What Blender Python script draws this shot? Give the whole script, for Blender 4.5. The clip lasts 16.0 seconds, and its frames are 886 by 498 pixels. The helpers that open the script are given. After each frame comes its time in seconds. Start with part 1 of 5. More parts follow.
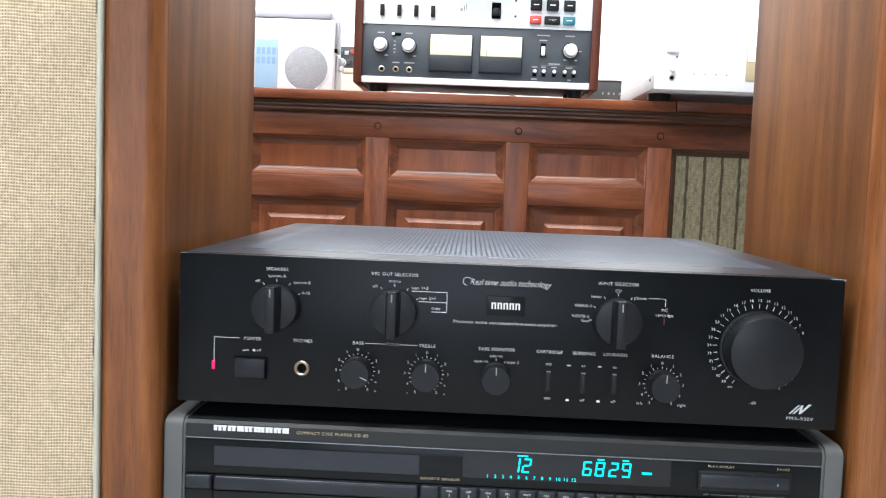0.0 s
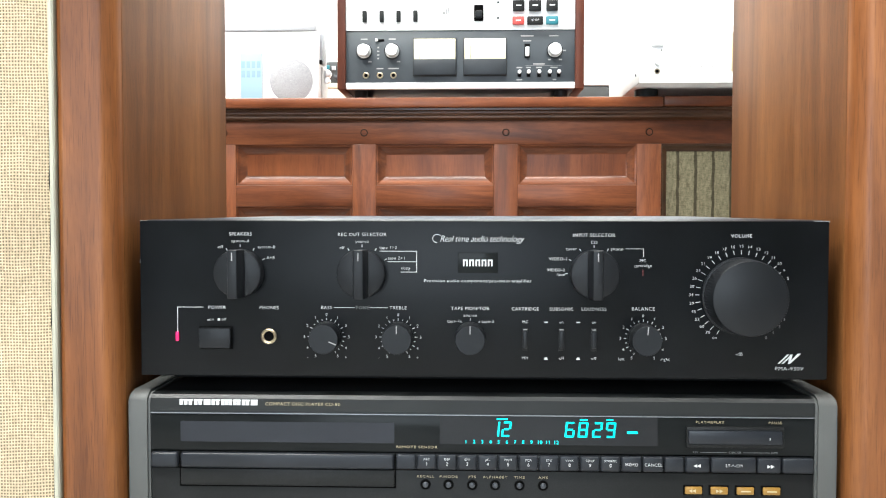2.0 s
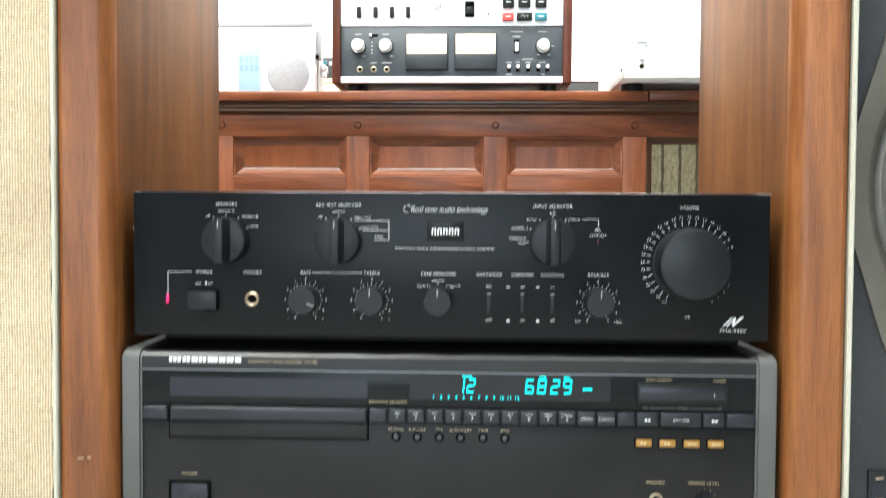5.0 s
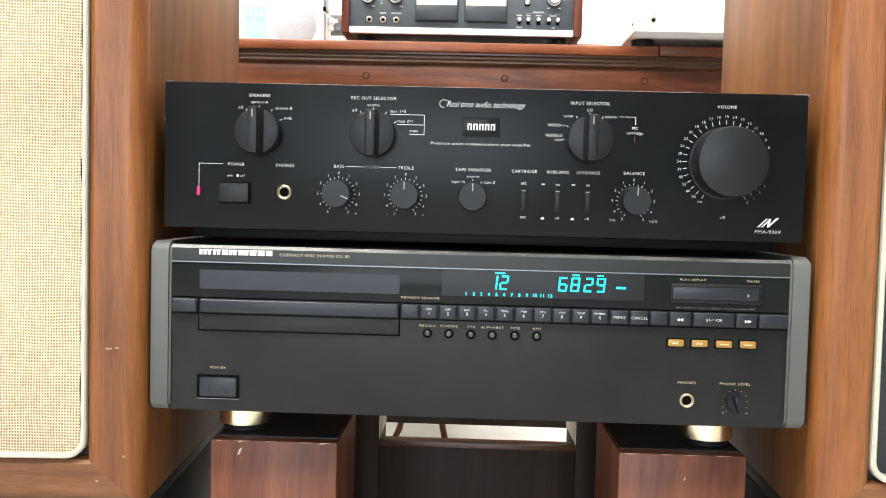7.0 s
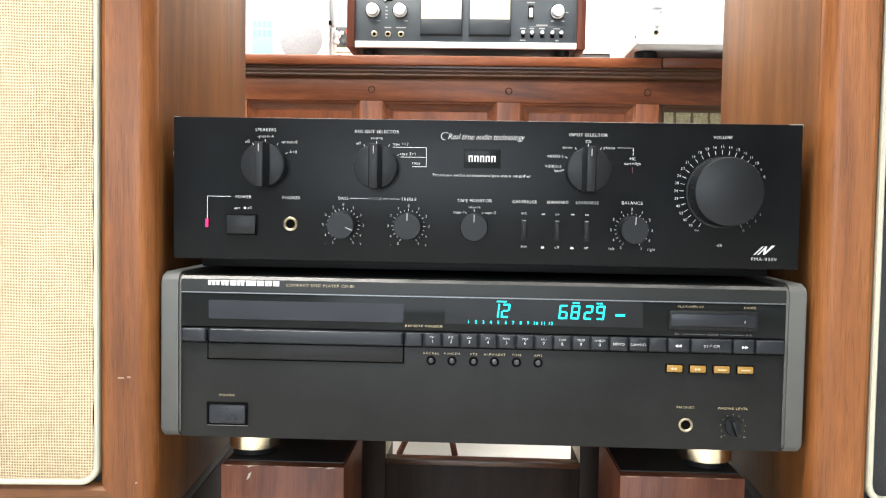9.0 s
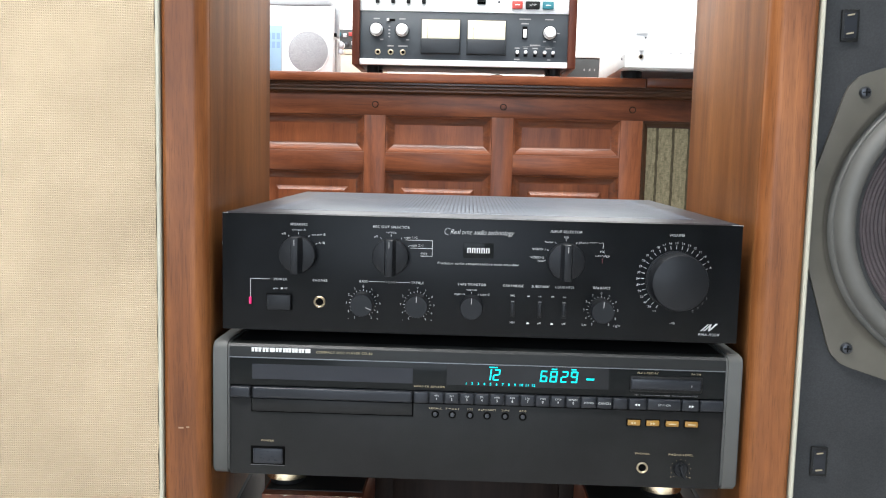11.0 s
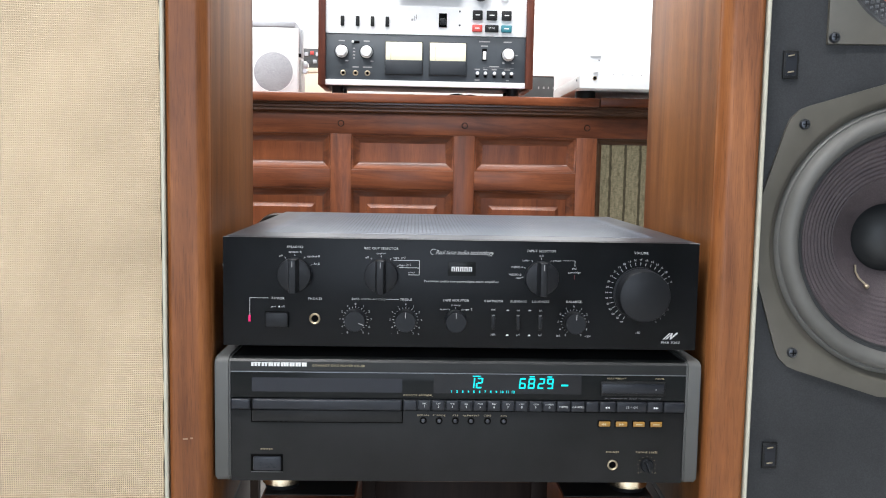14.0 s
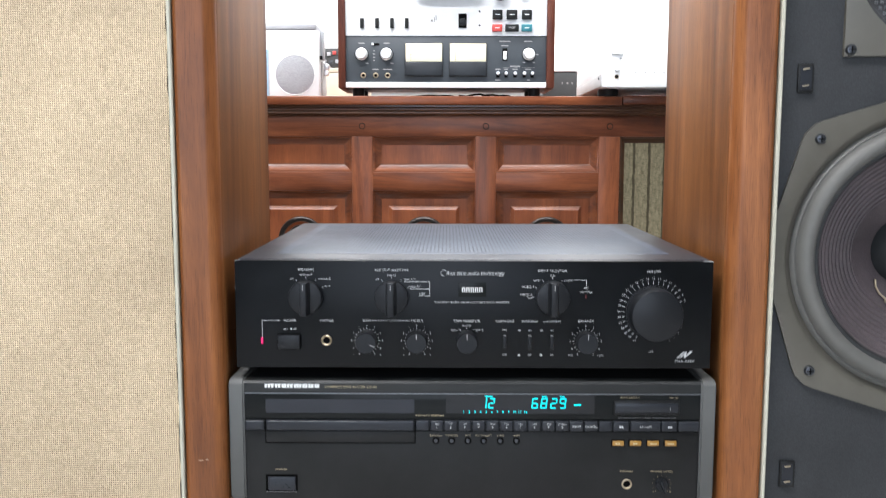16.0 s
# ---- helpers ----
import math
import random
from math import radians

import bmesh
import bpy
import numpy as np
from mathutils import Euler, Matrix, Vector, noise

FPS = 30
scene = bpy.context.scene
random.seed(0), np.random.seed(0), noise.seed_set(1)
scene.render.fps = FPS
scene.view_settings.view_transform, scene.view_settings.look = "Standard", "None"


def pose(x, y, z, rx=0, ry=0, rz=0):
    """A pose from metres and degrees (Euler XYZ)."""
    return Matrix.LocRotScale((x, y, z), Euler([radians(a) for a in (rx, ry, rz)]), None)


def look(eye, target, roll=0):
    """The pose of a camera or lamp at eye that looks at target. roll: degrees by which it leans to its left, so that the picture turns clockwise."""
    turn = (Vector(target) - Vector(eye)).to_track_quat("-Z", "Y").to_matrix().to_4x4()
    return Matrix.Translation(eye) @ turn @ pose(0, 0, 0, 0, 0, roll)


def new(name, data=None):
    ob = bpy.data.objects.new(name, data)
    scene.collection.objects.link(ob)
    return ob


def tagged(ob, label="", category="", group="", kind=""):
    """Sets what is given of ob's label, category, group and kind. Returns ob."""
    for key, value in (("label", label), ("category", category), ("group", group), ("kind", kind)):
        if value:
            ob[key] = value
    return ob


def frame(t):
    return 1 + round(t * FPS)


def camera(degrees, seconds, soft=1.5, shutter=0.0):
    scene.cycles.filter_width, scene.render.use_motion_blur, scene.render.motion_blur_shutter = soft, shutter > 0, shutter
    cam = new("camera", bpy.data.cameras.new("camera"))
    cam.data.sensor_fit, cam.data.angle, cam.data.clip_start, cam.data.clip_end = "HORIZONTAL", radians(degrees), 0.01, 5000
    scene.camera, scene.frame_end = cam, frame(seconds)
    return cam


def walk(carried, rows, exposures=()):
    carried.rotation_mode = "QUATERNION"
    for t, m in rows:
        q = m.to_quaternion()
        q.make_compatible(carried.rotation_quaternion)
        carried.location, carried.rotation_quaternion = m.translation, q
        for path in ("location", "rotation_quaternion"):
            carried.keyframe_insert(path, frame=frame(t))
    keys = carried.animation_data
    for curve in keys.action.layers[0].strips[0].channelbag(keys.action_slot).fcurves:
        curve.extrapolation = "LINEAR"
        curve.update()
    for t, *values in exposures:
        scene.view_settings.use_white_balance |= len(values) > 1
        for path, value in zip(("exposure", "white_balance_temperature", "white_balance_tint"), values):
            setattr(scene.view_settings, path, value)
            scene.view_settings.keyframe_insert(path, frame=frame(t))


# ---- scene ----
cam = camera(54.7, 16.0, 1.05, 0.5)
METRES, EYE, TILT, LEAN, TURN = 0.5614, 0.75, 0.0, 0.0, 1.7
SIDE, BACK = -0.0272, -0.5577
ROWS = [
    (0.0, 0.0, 0.0, 0.0, 0.16, -4.18, -2.22),
    (0.5, 0.034, 0.0314, -0.045, 0.64, -3.16, -0.95),
    (1.0, 0.0345, 0.0391, -0.0748, 0.57, -2.47, -0.64),
    (1.5, 0.0318, 0.0379, -0.0824, 0.38, -2.12, -0.27),
    (2.0, 0.0421, 0.0302, -0.0872, 0.33, -2.0, -0.04),
    (2.5, 0.0555, 0.0219, -0.0817, 0.29, -1.86, 0.01),
    (3.0, 0.0572, 0.0074, -0.0756, 0.45, -1.8, -0.09),
    (3.5, 0.0646, -0.0099, -0.0654, 0.68, -1.77, 0.1),
    (4.0, 0.0849, -0.0301, -0.0609, 0.8, -1.7, 0.27),
    (4.5, 0.099, -0.043, -0.0643, 0.75, -1.7, 0.17),
    (5.0, 0.083, -0.0485, -0.1227, 0.57, -1.91, -0.34),
    (7.5, 0.0298, -0.0423, -0.2329, 0.06, -2.49, -1.45),
    (8.0, 0.0319, -0.0509, -0.2281, 0.21, -2.38, -1.06),
    (8.5, 0.0357, -0.0628, -0.2204, 0.27, -2.53, -0.58),
    (9.0, 0.0358, -0.0679, -0.1985, 0.39, -2.68, -0.98),
    (11.5, 0.0069, -0.3292, 0.0199, -0.78, -6.02, -1.75),
    (12.0, -0.0095, -0.3658, 0.0293, -1.61, -5.33, -1.87),
    (12.5, -0.0138, -0.376, 0.0276, -2.39, -4.9, -1.5),
    (13.0, -0.0244, -0.3848, 0.0258, -3.04, -4.99, -1.17),
    (13.5, -0.0318, -0.3862, 0.0253, -3.34, -5.18, -1.16),
    (14.0, -0.0415, -0.3846, 0.024, -3.49, -5.3, -1.03),
    (14.5, -0.0378, -0.3901, 0.0276, -3.49, -5.47, -0.21),
    (15.0, -0.0217, -0.3805, 0.0202, -3.17, -5.67, 0.03),
    (15.5, -0.0127, -0.3629, 0.0185, -2.64, -6.0, 0.12),
    (16.0, -0.0048, -0.3777, 0.081, -1.37, -6.29, -0.11),
]
# seconds, stops, kelvin, tint
EXPOSURES = [(0.0, -0.51, 6000, 11), (0.7, -0.26, 6080, 9.5), (1.5, -0.11, 6260, 7.5), (3.0, -0.08, 6270, 5), (5.0, -0.05, 6300, 5), (7.3, 0.13, 6600, 8.5), (9.2, 0.12, 6600, 8.5), (11.3, -0.45, 6130, 10), (12.5, -0.53, 6120, 10.5), (13.5, -0.56, 6120, 11), (15.0, -0.54, 6120, 12), (16.0, -0.5, 6050, 12)]
path = [(t, pose(SIDE, BACK, EYE, TILT, LEAN, TURN) @ pose(METRES * x, METRES * y, METRES * z, 90 + pitch, roll, yaw)) for t, x, y, z, yaw, pitch, roll in ROWS]
path += [(9.2, look((-0.006, -0.597, 0.644), (-0.081, 1.399, 0.549), 1.2)), (5.2, look((0.013, -0.584, 0.657), (-0.060, 1.413, 0.582), 0.7)), (7.3, look((-0.010, -0.582, 0.618), (-0.063, 1.415, 0.523), 1.5)), (11.3, look((-0.014, -0.732, 0.758), (-0.059, 1.256, 0.545), 1.5))]
walk(cam, sorted(path, key=lambda row: row[0]), EXPOSURES)

# ceiling lights: x, y, width, depth, watts
LIGHTS = [(-0.8, -0.75, 1.2, 0.3, 82), (0.8, -0.75, 1.2, 0.3, 12), (-0.20, 0.42, 2.2, 0.3, 85), (0.0, 1.75, 2.4, 0.3, 110)]
WINDOW_WATTS = 70

# ---- world and light ----
world = bpy.data.worlds.new("world")
world.use_nodes = True
scene.world = world
world.node_tree.nodes["Background"].inputs[0].default_value = (0.74, 0.87, 1.0, 1)
world.node_tree.nodes["Background"].inputs[1].default_value = 1.4


# ---- materials ----
def material(name, colour, rough=0.5, metal=0.0, spec=0.5, emit=None, power=0.0):
    m = bpy.data.materials.new(name)
    m.use_nodes = True
    b = m.node_tree.nodes["Principled BSDF"]
    b.inputs["Base Color"].default_value = (*colour, 1)
    b.inputs["Roughness"].default_value = rough
    b.inputs["Metallic"].default_value = metal
    b.inputs["Specular IOR Level"].default_value = spec
    if emit:
        b.inputs["Emission Color"].default_value = (*emit, 1)
        b.inputs["Emission Strength"].default_value = power
    return m


def node(m, kind, **values):
    n = m.node_tree.nodes.new(kind)
    for key, value in values.items():
        n.inputs[key.replace("_", " ")].default_value = value
    return n


def link(m, a, b):
    m.node_tree.links.new(a, b)


def coords(m, scale, rot=(0, 0, 0)):
    c = node(m, "ShaderNodeTexCoord")
    p = node(m, "ShaderNodeMapping")
    p.inputs["Scale"].default_value = scale
    p.inputs["Rotation"].default_value = rot
    link(m, c.outputs["Object"], p.inputs["Vector"])
    return p.outputs["Vector"]


def ramp(m, fac, stops):
    r = node(m, "ShaderNodeValToRGB")
    el = r.color_ramp.elements
    while len(el) < len(stops):
        el.new(0.5)
    for e, (at, col) in zip(el, stops):
        e.position = at
        e.color = (*col, 1)
    link(m, fac, r.inputs["Fac"])
    return r.outputs["Color"]


def blend(m, how, fac, a, b):
    n = m.node_tree.nodes.new("ShaderNodeMix")
    n.data_type, n.blend_type = "RGBA", how
    for value, slot in ((fac, n.inputs[0]), (a, n.inputs[6]), (b, n.inputs[7])):
        if isinstance(value, (int, float)):
            slot.default_value = value
        elif isinstance(value, tuple):
            slot.default_value = (*value, 1)
        else:
            link(m, value, slot)
    return n.outputs[2]


def bump(m, height, strength, distance):
    n = node(m, "ShaderNodeBump", Strength=strength, Distance=distance)
    link(m, height, n.inputs["Height"])
    link(m, n.outputs["Normal"], m.node_tree.nodes["Principled BSDF"].inputs["Normal"])


def wood(name, dark, mid, light, grain="z", rough=0.4, pores=0.35, scale=1.0, coat=0.0, streaks=0.38, spec=0.3):
    """Veneer with a cloudy figure, soft streaks and short dark pores along one axis."""
    m = material(name, mid, rough, 0.0, spec)
    b = m.node_tree.nodes["Principled BSDF"]
    i = "xyz".index(grain)

    def along(long, across):
        return tuple(scale * (long if k == i else across) for k in range(3))

    figure = node(m, "ShaderNodeTexNoise", Scale=1.0, Detail=6.0, Roughness=0.6, Distortion=1.4)
    link(m, coords(m, along(2.6, 24)), figure.inputs["Vector"])
    streak = node(m, "ShaderNodeTexNoise", Scale=1.0, Detail=5.0, Roughness=0.7, Distortion=0.8)
    link(m, coords(m, along(14, 170)), streak.inputs["Vector"])
    pore = node(m, "ShaderNodeTexNoise", Scale=1.0, Detail=2.0, Roughness=0.6)
    link(m, coords(m, tuple(45 if k == i else 1500 for k in range(3))), pore.inputs["Vector"])
    blotch = node(m, "ShaderNodeTexNoise", Scale=11.0 * scale, Detail=4.0, Roughness=0.6)
    link(m, coords(m, (1, 1, 1)), blotch.inputs["Vector"])
    col = ramp(m, figure.outputs["Fac"], [(0.30, dark), (0.48, mid), (0.70, light)])
    s = ramp(m, streak.outputs["Fac"], [(0.32, (0.40, 0.35, 0.32)), (0.6, (1.05, 1.05, 1.05))])
    col = blend(m, "MULTIPLY", streaks, col, s)
    p = ramp(m, pore.outputs["Fac"], [(0.34, (0.3, 0.25, 0.22)), (0.46, (1, 1, 1))])
    col = blend(m, "MULTIPLY", pores, col, p)
    w = ramp(m, blotch.outputs["Fac"], [(0.3, (0.68, 0.64, 0.62)), (0.7, (1.14, 1.12, 1.1))])
    col = blend(m, "MULTIPLY", 0.75, col, w)
    link(m, col, b.inputs["Base Color"])
    r = node(m, "ShaderNodeMapRange")
    r.inputs["To Min"].default_value, r.inputs["To Max"].default_value = rough - 0.1, rough + 0.14
    link(m, blotch.outputs["Fac"], r.inputs["Value"])
    link(m, r.outputs[0], b.inputs["Roughness"])
    b.inputs["Coat Weight"].default_value = coat
    b.inputs["Coat Roughness"].default_value = 0.2
    bump(m, streak.outputs["Fac"], 0.10, 0.0005)
    return m


def painted(name, colour, rough, metal=0.0, spec=0.5, grain=900.0, depth=0.00015, wear=0.25, vary=0.08, fleck=0.0):
    """Paint, plastic or metal with a fine texture and a broad unevenness."""
    m = material(name, colour, rough, metal, spec)
    b = m.node_tree.nodes["Principled BSDF"]
    fine = node(m, "ShaderNodeTexNoise", Scale=grain, Detail=3.0)
    link(m, coords(m, (1, 1, 1)), fine.inputs["Vector"])
    broad = node(m, "ShaderNodeTexNoise", Scale=14.0, Detail=5.0, Roughness=0.6)
    link(m, coords(m, (1, 1, 1)), broad.inputs["Vector"])
    lo, hi = tuple(c * (1 - wear) for c in colour), tuple(min(1, c * (1 + wear)) for c in colour)
    col = ramp(m, broad.outputs["Fac"], [(0.3, lo), (0.7, hi)])
    if fleck:
        spots = node(m, "ShaderNodeTexNoise", Scale=grain * 0.6, Detail=2.0, Roughness=0.7)
        link(m, coords(m, (1, 1, 1)), spots.inputs["Vector"])
        col = blend(m, "MULTIPLY", fleck, col, ramp(m, spots.outputs["Fac"], [(0.38, (0.45, 0.45, 0.45)), (0.64, (1.6, 1.6, 1.6))]))
    link(m, col, b.inputs["Base Color"])
    r = node(m, "ShaderNodeMapRange")
    r.inputs["To Min"].default_value, r.inputs["To Max"].default_value = max(0.03, rough - vary), rough + vary
    link(m, broad.outputs["Fac"], r.inputs["Value"])
    link(m, r.outputs[0], b.inputs["Roughness"])
    bump(m, fine.outputs["Fac"], 0.3, depth)
    return m


def brushed(name, colour, rough, axis="x"):
    m = material(name, colour, rough, 1.0)
    n = node(m, "ShaderNodeTexNoise", Scale=1.0, Detail=3.0)
    link(m, coords(m, tuple(12 if k == axis else 2500 for k in "xyz")), n.inputs["Vector"])
    bump(m, n.outputs["Fac"], 0.15, 0.0001)
    return m


def weave(name, thread, gap, pitch):
    """Coarse grille cloth: crossing threads with dark gaps, slubs and faint stains."""
    m = material(name, thread, 0.85, 0, 0.2)
    b = m.node_tree.nodes["Principled BSDF"]
    wob = node(m, "ShaderNodeTexNoise", Scale=30.0, Detail=3.0)
    base = coords(m, (1, 1, 1))
    link(m, base, wob.inputs["Vector"])
    off = m.node_tree.nodes.new("ShaderNodeVectorMath")
    off.operation = "SCALE"
    off.inputs["Scale"].default_value = pitch * 1.6
    link(m, wob.outputs["Color"], off.inputs[0])
    add = m.node_tree.nodes.new("ShaderNodeVectorMath")
    link(m, base, add.inputs[0])
    link(m, off.outputs[0], add.inputs[1])
    sep = m.node_tree.nodes.new("ShaderNodeSeparateXYZ")
    link(m, add.outputs[0], sep.inputs[0])

    def maths(op, a, c):
        n = m.node_tree.nodes.new("ShaderNodeMath")
        n.operation = op
        for k, v in enumerate((a, c)):
            if isinstance(v, (int, float)):
                n.inputs[k].default_value = v
            elif v is not None:
                link(m, v, n.inputs[k])
        return n.outputs[0]

    waves = []
    for axis, p in (("X", pitch), ("Z", pitch * 1.1)):
        s = maths("SINE", maths("MULTIPLY", sep.outputs[axis], 2 * math.pi / p), None)
        waves.append(maths("MULTIPLY_ADD", s, 0.5))
        waves[-1].node.inputs[2].default_value = 0.5
    top = maths("MAXIMUM", waves[0], waves[1])
    slub = node(m, "ShaderNodeTexNoise", Scale=1.0, Detail=4.0, Roughness=0.7)
    link(m, coords(m, (420, 420, 260)), slub.inputs["Vector"])
    stain = node(m, "ShaderNodeTexNoise", Scale=5.0, Detail=5.0, Roughness=0.62)
    link(m, base, stain.inputs["Vector"])
    col = ramp(m, top, [(0.30, gap), (0.80, thread)])
    col = blend(m, "MULTIPLY", 0.5, col, ramp(m, slub.outputs["Fac"], [(0.3, (0.5, 0.47, 0.42)), (0.66, (1.18, 1.18, 1.18))]))
    col = blend(m, "MULTIPLY", 0.6, col, ramp(m, stain.outputs["Fac"], [(0.35, (0.7, 0.68, 0.66)), (0.62, (1.05, 1.05, 1.05))]))
    link(m, col, b.inputs["Base Color"])
    bump(m, top, 0.7, 0.0007)
    return m


def plaid(name):
    """Olive cloth with thin dark upright lines and a mottled cross weave."""
    m = material(name, (0.2, 0.18, 0.09), 0.9, 0, 0.1)
    b = m.node_tree.nodes["Principled BSDF"]
    base = coords(m, (1, 1, 1))
    lines = m.node_tree.nodes.new("ShaderNodeTexWave")
    lines.bands_direction, lines.wave_profile = "X", "SIN"
    lines.inputs["Scale"].default_value = math.pi / (10 * 0.0306)
    lines.inputs["Distortion"].default_value = 0.35
    lines.inputs["Detail"].default_value = 2.0
    lines.inputs["Detail Scale"].default_value = 6.0
    lines.inputs["Phase Offset"].default_value = math.pi / 2 - 2 * math.pi * 0.2945 / 0.0306
    link(m, base, lines.inputs["Vector"])
    slub = node(m, "ShaderNodeTexNoise", Scale=1.0, Detail=4.0, Roughness=0.75)
    link(m, coords(m, (190, 1, 60)), slub.inputs["Vector"])
    cross = node(m, "ShaderNodeTexNoise", Scale=1.0, Detail=4.0, Roughness=0.8)
    link(m, coords(m, (120, 1, 460)), cross.inputs["Vector"])
    col = ramp(m, slub.outputs["Fac"], [(0.3, (0.128, 0.113, 0.076)), (0.5, (0.205, 0.182, 0.124)), (0.7, (0.285, 0.252, 0.178))])
    col = blend(m, "MULTIPLY", 0.65, col, ramp(m, cross.outputs["Fac"], [(0.35, (0.5, 0.5, 0.42)), (0.65, (1.2, 1.2, 1.1))]))
    col = blend(m, "MULTIPLY", 0.9, col, ramp(m, lines.outputs["Fac"], [(0.90, (1, 1, 1)), (0.965, (0.26, 0.25, 0.24))]))
    link(m, col, b.inputs["Base Color"])
    bump(m, cross.outputs["Fac"], 0.4, 0.0008)
    return m


WALNUT = wood("walnut_veneer", (0.086, 0.032, 0.0092), (0.170, 0.067, 0.0195), (0.275, 0.118, 0.037), "z", 0.46, 0.6, 0.42, streaks=0.34, spec=0.2)
WALNUT_X = wood("walnut_rail", (0.105, 0.042, 0.016), (0.185, 0.078, 0.03), (0.27, 0.125, 0.05), "x", 0.42)
WALNUT_LIP = wood("walnut_lip", (0.105, 0.0345, 0.0100), (0.218, 0.079, 0.0235), (0.38, 0.158, 0.053), "z", 0.36, 0.4, 0.5, streaks=0.42)
CHERRY = wood("cherry_upright", (0.0670, 0.0179, 0.0074), (0.1442, 0.0420, 0.0143), (0.2278, 0.0732, 0.0251), "z", 0.42, 0.25, 0.7, 0.10, streaks=0.55)
CHERRY_X = wood("cherry_rail", (0.0614, 0.0165, 0.0069), (0.1358, 0.0393, 0.0134), (0.2158, 0.0679, 0.0238), "x", 0.42, 0.25, 0.7, 0.10, streaks=0.55)
CHERRY_FIELD = wood("cherry_field", (0.1062, 0.0302, 0.0113), (0.1935, 0.0579, 0.0201), (0.2700, 0.0881, 0.0318), "z", 0.40, 0.3, 0.55, 0.1, streaks=0.4)
CHERRY_TOP = wood("cherry_top", (0.08, 0.021, 0.0078), (0.165, 0.047, 0.016), (0.25, 0.078, 0.027), "x", 0.36, 0.3, 1.0, 0.2)
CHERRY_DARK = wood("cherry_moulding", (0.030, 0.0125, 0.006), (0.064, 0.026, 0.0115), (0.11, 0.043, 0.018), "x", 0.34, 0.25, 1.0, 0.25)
CHERRY_EDGE = wood("cherry_panel_edge", (0.062, 0.0185, 0.008), (0.132, 0.040, 0.0145), (0.21, 0.067, 0.0245), "x", 0.40, 0.25, 1.0, 0.25)
BLOCKWOOD = wood("stained_block", (0.090, 0.0275, 0.0145), (0.150, 0.050, 0.0265), (0.205, 0.076, 0.041), "z", 0.4)
DECKWOOD = wood("deck_case", (0.06, 0.016, 0.009), (0.12, 0.034, 0.017), (0.17, 0.055, 0.028), "z", 0.4)
# wood darkened further: the counter base's shade is in this colour
DARKWOOD = wood("dark_shaded_panel", (0.006, 0.004, 0.0032), (0.011, 0.0072, 0.0054), (0.018, 0.0115, 0.008), "z", 0.55, spec=0.15)
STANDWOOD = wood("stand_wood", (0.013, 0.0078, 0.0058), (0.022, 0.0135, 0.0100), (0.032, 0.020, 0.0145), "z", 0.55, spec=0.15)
CLOTH = weave("grille_cloth", (0.682, 0.556, 0.390), (0.205, 0.168, 0.108), 0.00184)
PLAID = plaid("plaid_cloth")
TRIM = painted("cream_beading", (0.44, 0.43, 0.35), 0.45, wear=0.12)
ANODISED = painted("black_anodised", (0.0026, 0.0033, 0.0042), 0.34, spec=0.17, grain=2600, depth=0.00006, wear=0.45, vary=0.12, fleck=0.4)
COVER = painted("grey_cover", (0.016, 0.019, 0.025), 0.36, 0.0, spec=0.30, depth=0.00002, wear=0.15)
VENT = painted("vent_panel", (0.032, 0.045, 0.067), 0.40, 0.0, spec=0.36, depth=0.00002, wear=0.1)
KNOB = painted("black_knob", (0.0072, 0.0082, 0.0100), 0.40, spec=0.25, grain=1800, depth=0.00005)
PLASTIC = painted("black_plastic", (0.0110, 0.0114, 0.0116), 0.46, spec=0.2, grain=1600, depth=0.00004, wear=0.35, vary=0.1, fleck=0.25)
KEYBLUE = painted("dark_key", (0.0138, 0.0160, 0.0208), 0.34, spec=0.3, grain=1600, depth=0.00005)
GLOSS = painted("smoked_window", (0.0105, 0.0118, 0.0122), 0.18, spec=0.10, wear=0.1, depth=0.00001)
GLOSSGREY = painted("window_grey", (0.017, 0.019, 0.025), 0.24, spec=0.32, wear=0.1, depth=0.00001)
DISPLAY = painted("display_glass", (0.013, 0.014, 0.016), 0.2, spec=0.3, wear=0.15, depth=0.00001)
CHEEK = painted("grey_cheek", (0.073, 0.075, 0.072), 0.55, grain=2200, depth=0.0002, wear=0.1)
SCUFF = material("pale_scuff", (0.30, 0.19, 0.12), 0.7)
LATTICE = material("pressed_metal", (0.28, 0.29, 0.31), 0.35, 0.8)
SLOT = material("vent_shade", (0.03, 0.033, 0.04), 0.5, spec=0.2)
BLUEINK = material("blue_print", (0.23, 0.36, 0.56), 0.5)
HOLE = material("hole", (0.002, 0.002, 0.002), 0.7, spec=0.05)
INK = material("white_print", (0.68, 0.69, 0.69), 0.6)
DIMINK = material("grey_print", (0.30, 0.30, 0.30), 0.6)
GOLDINK = material("gold_print", (0.50, 0.42, 0.26), 0.5)
CYAN = material("lit_segment", (0.0, 0.2, 0.2), 0.5, emit=(0.0, 0.62, 0.63), power=2.3)
REDLED = material("lit_lamp", (0.5, 0.0, 0.1), 0.4, emit=(1.0, 0.015, 0.13), power=0.5)
AMBER = painted("amber_key", (0.29, 0.155, 0.024), 0.35, wear=0.1)
GOLD = brushed("champagne_metal", (1.0, 0.87, 0.64), 0.26)
BRASS = material("brass_ring", (0.46, 0.39, 0.28), 0.42, 1.0)
STEEL = material("bright_steel", (0.26, 0.27, 0.29), 0.42, 1.0)
ALU = brushed("satin_aluminium", (0.86, 0.86, 0.86), 0.42)
SILVER = painted("silver_paint", (0.83, 0.84, 0.85), 0.42, wear=0.06)
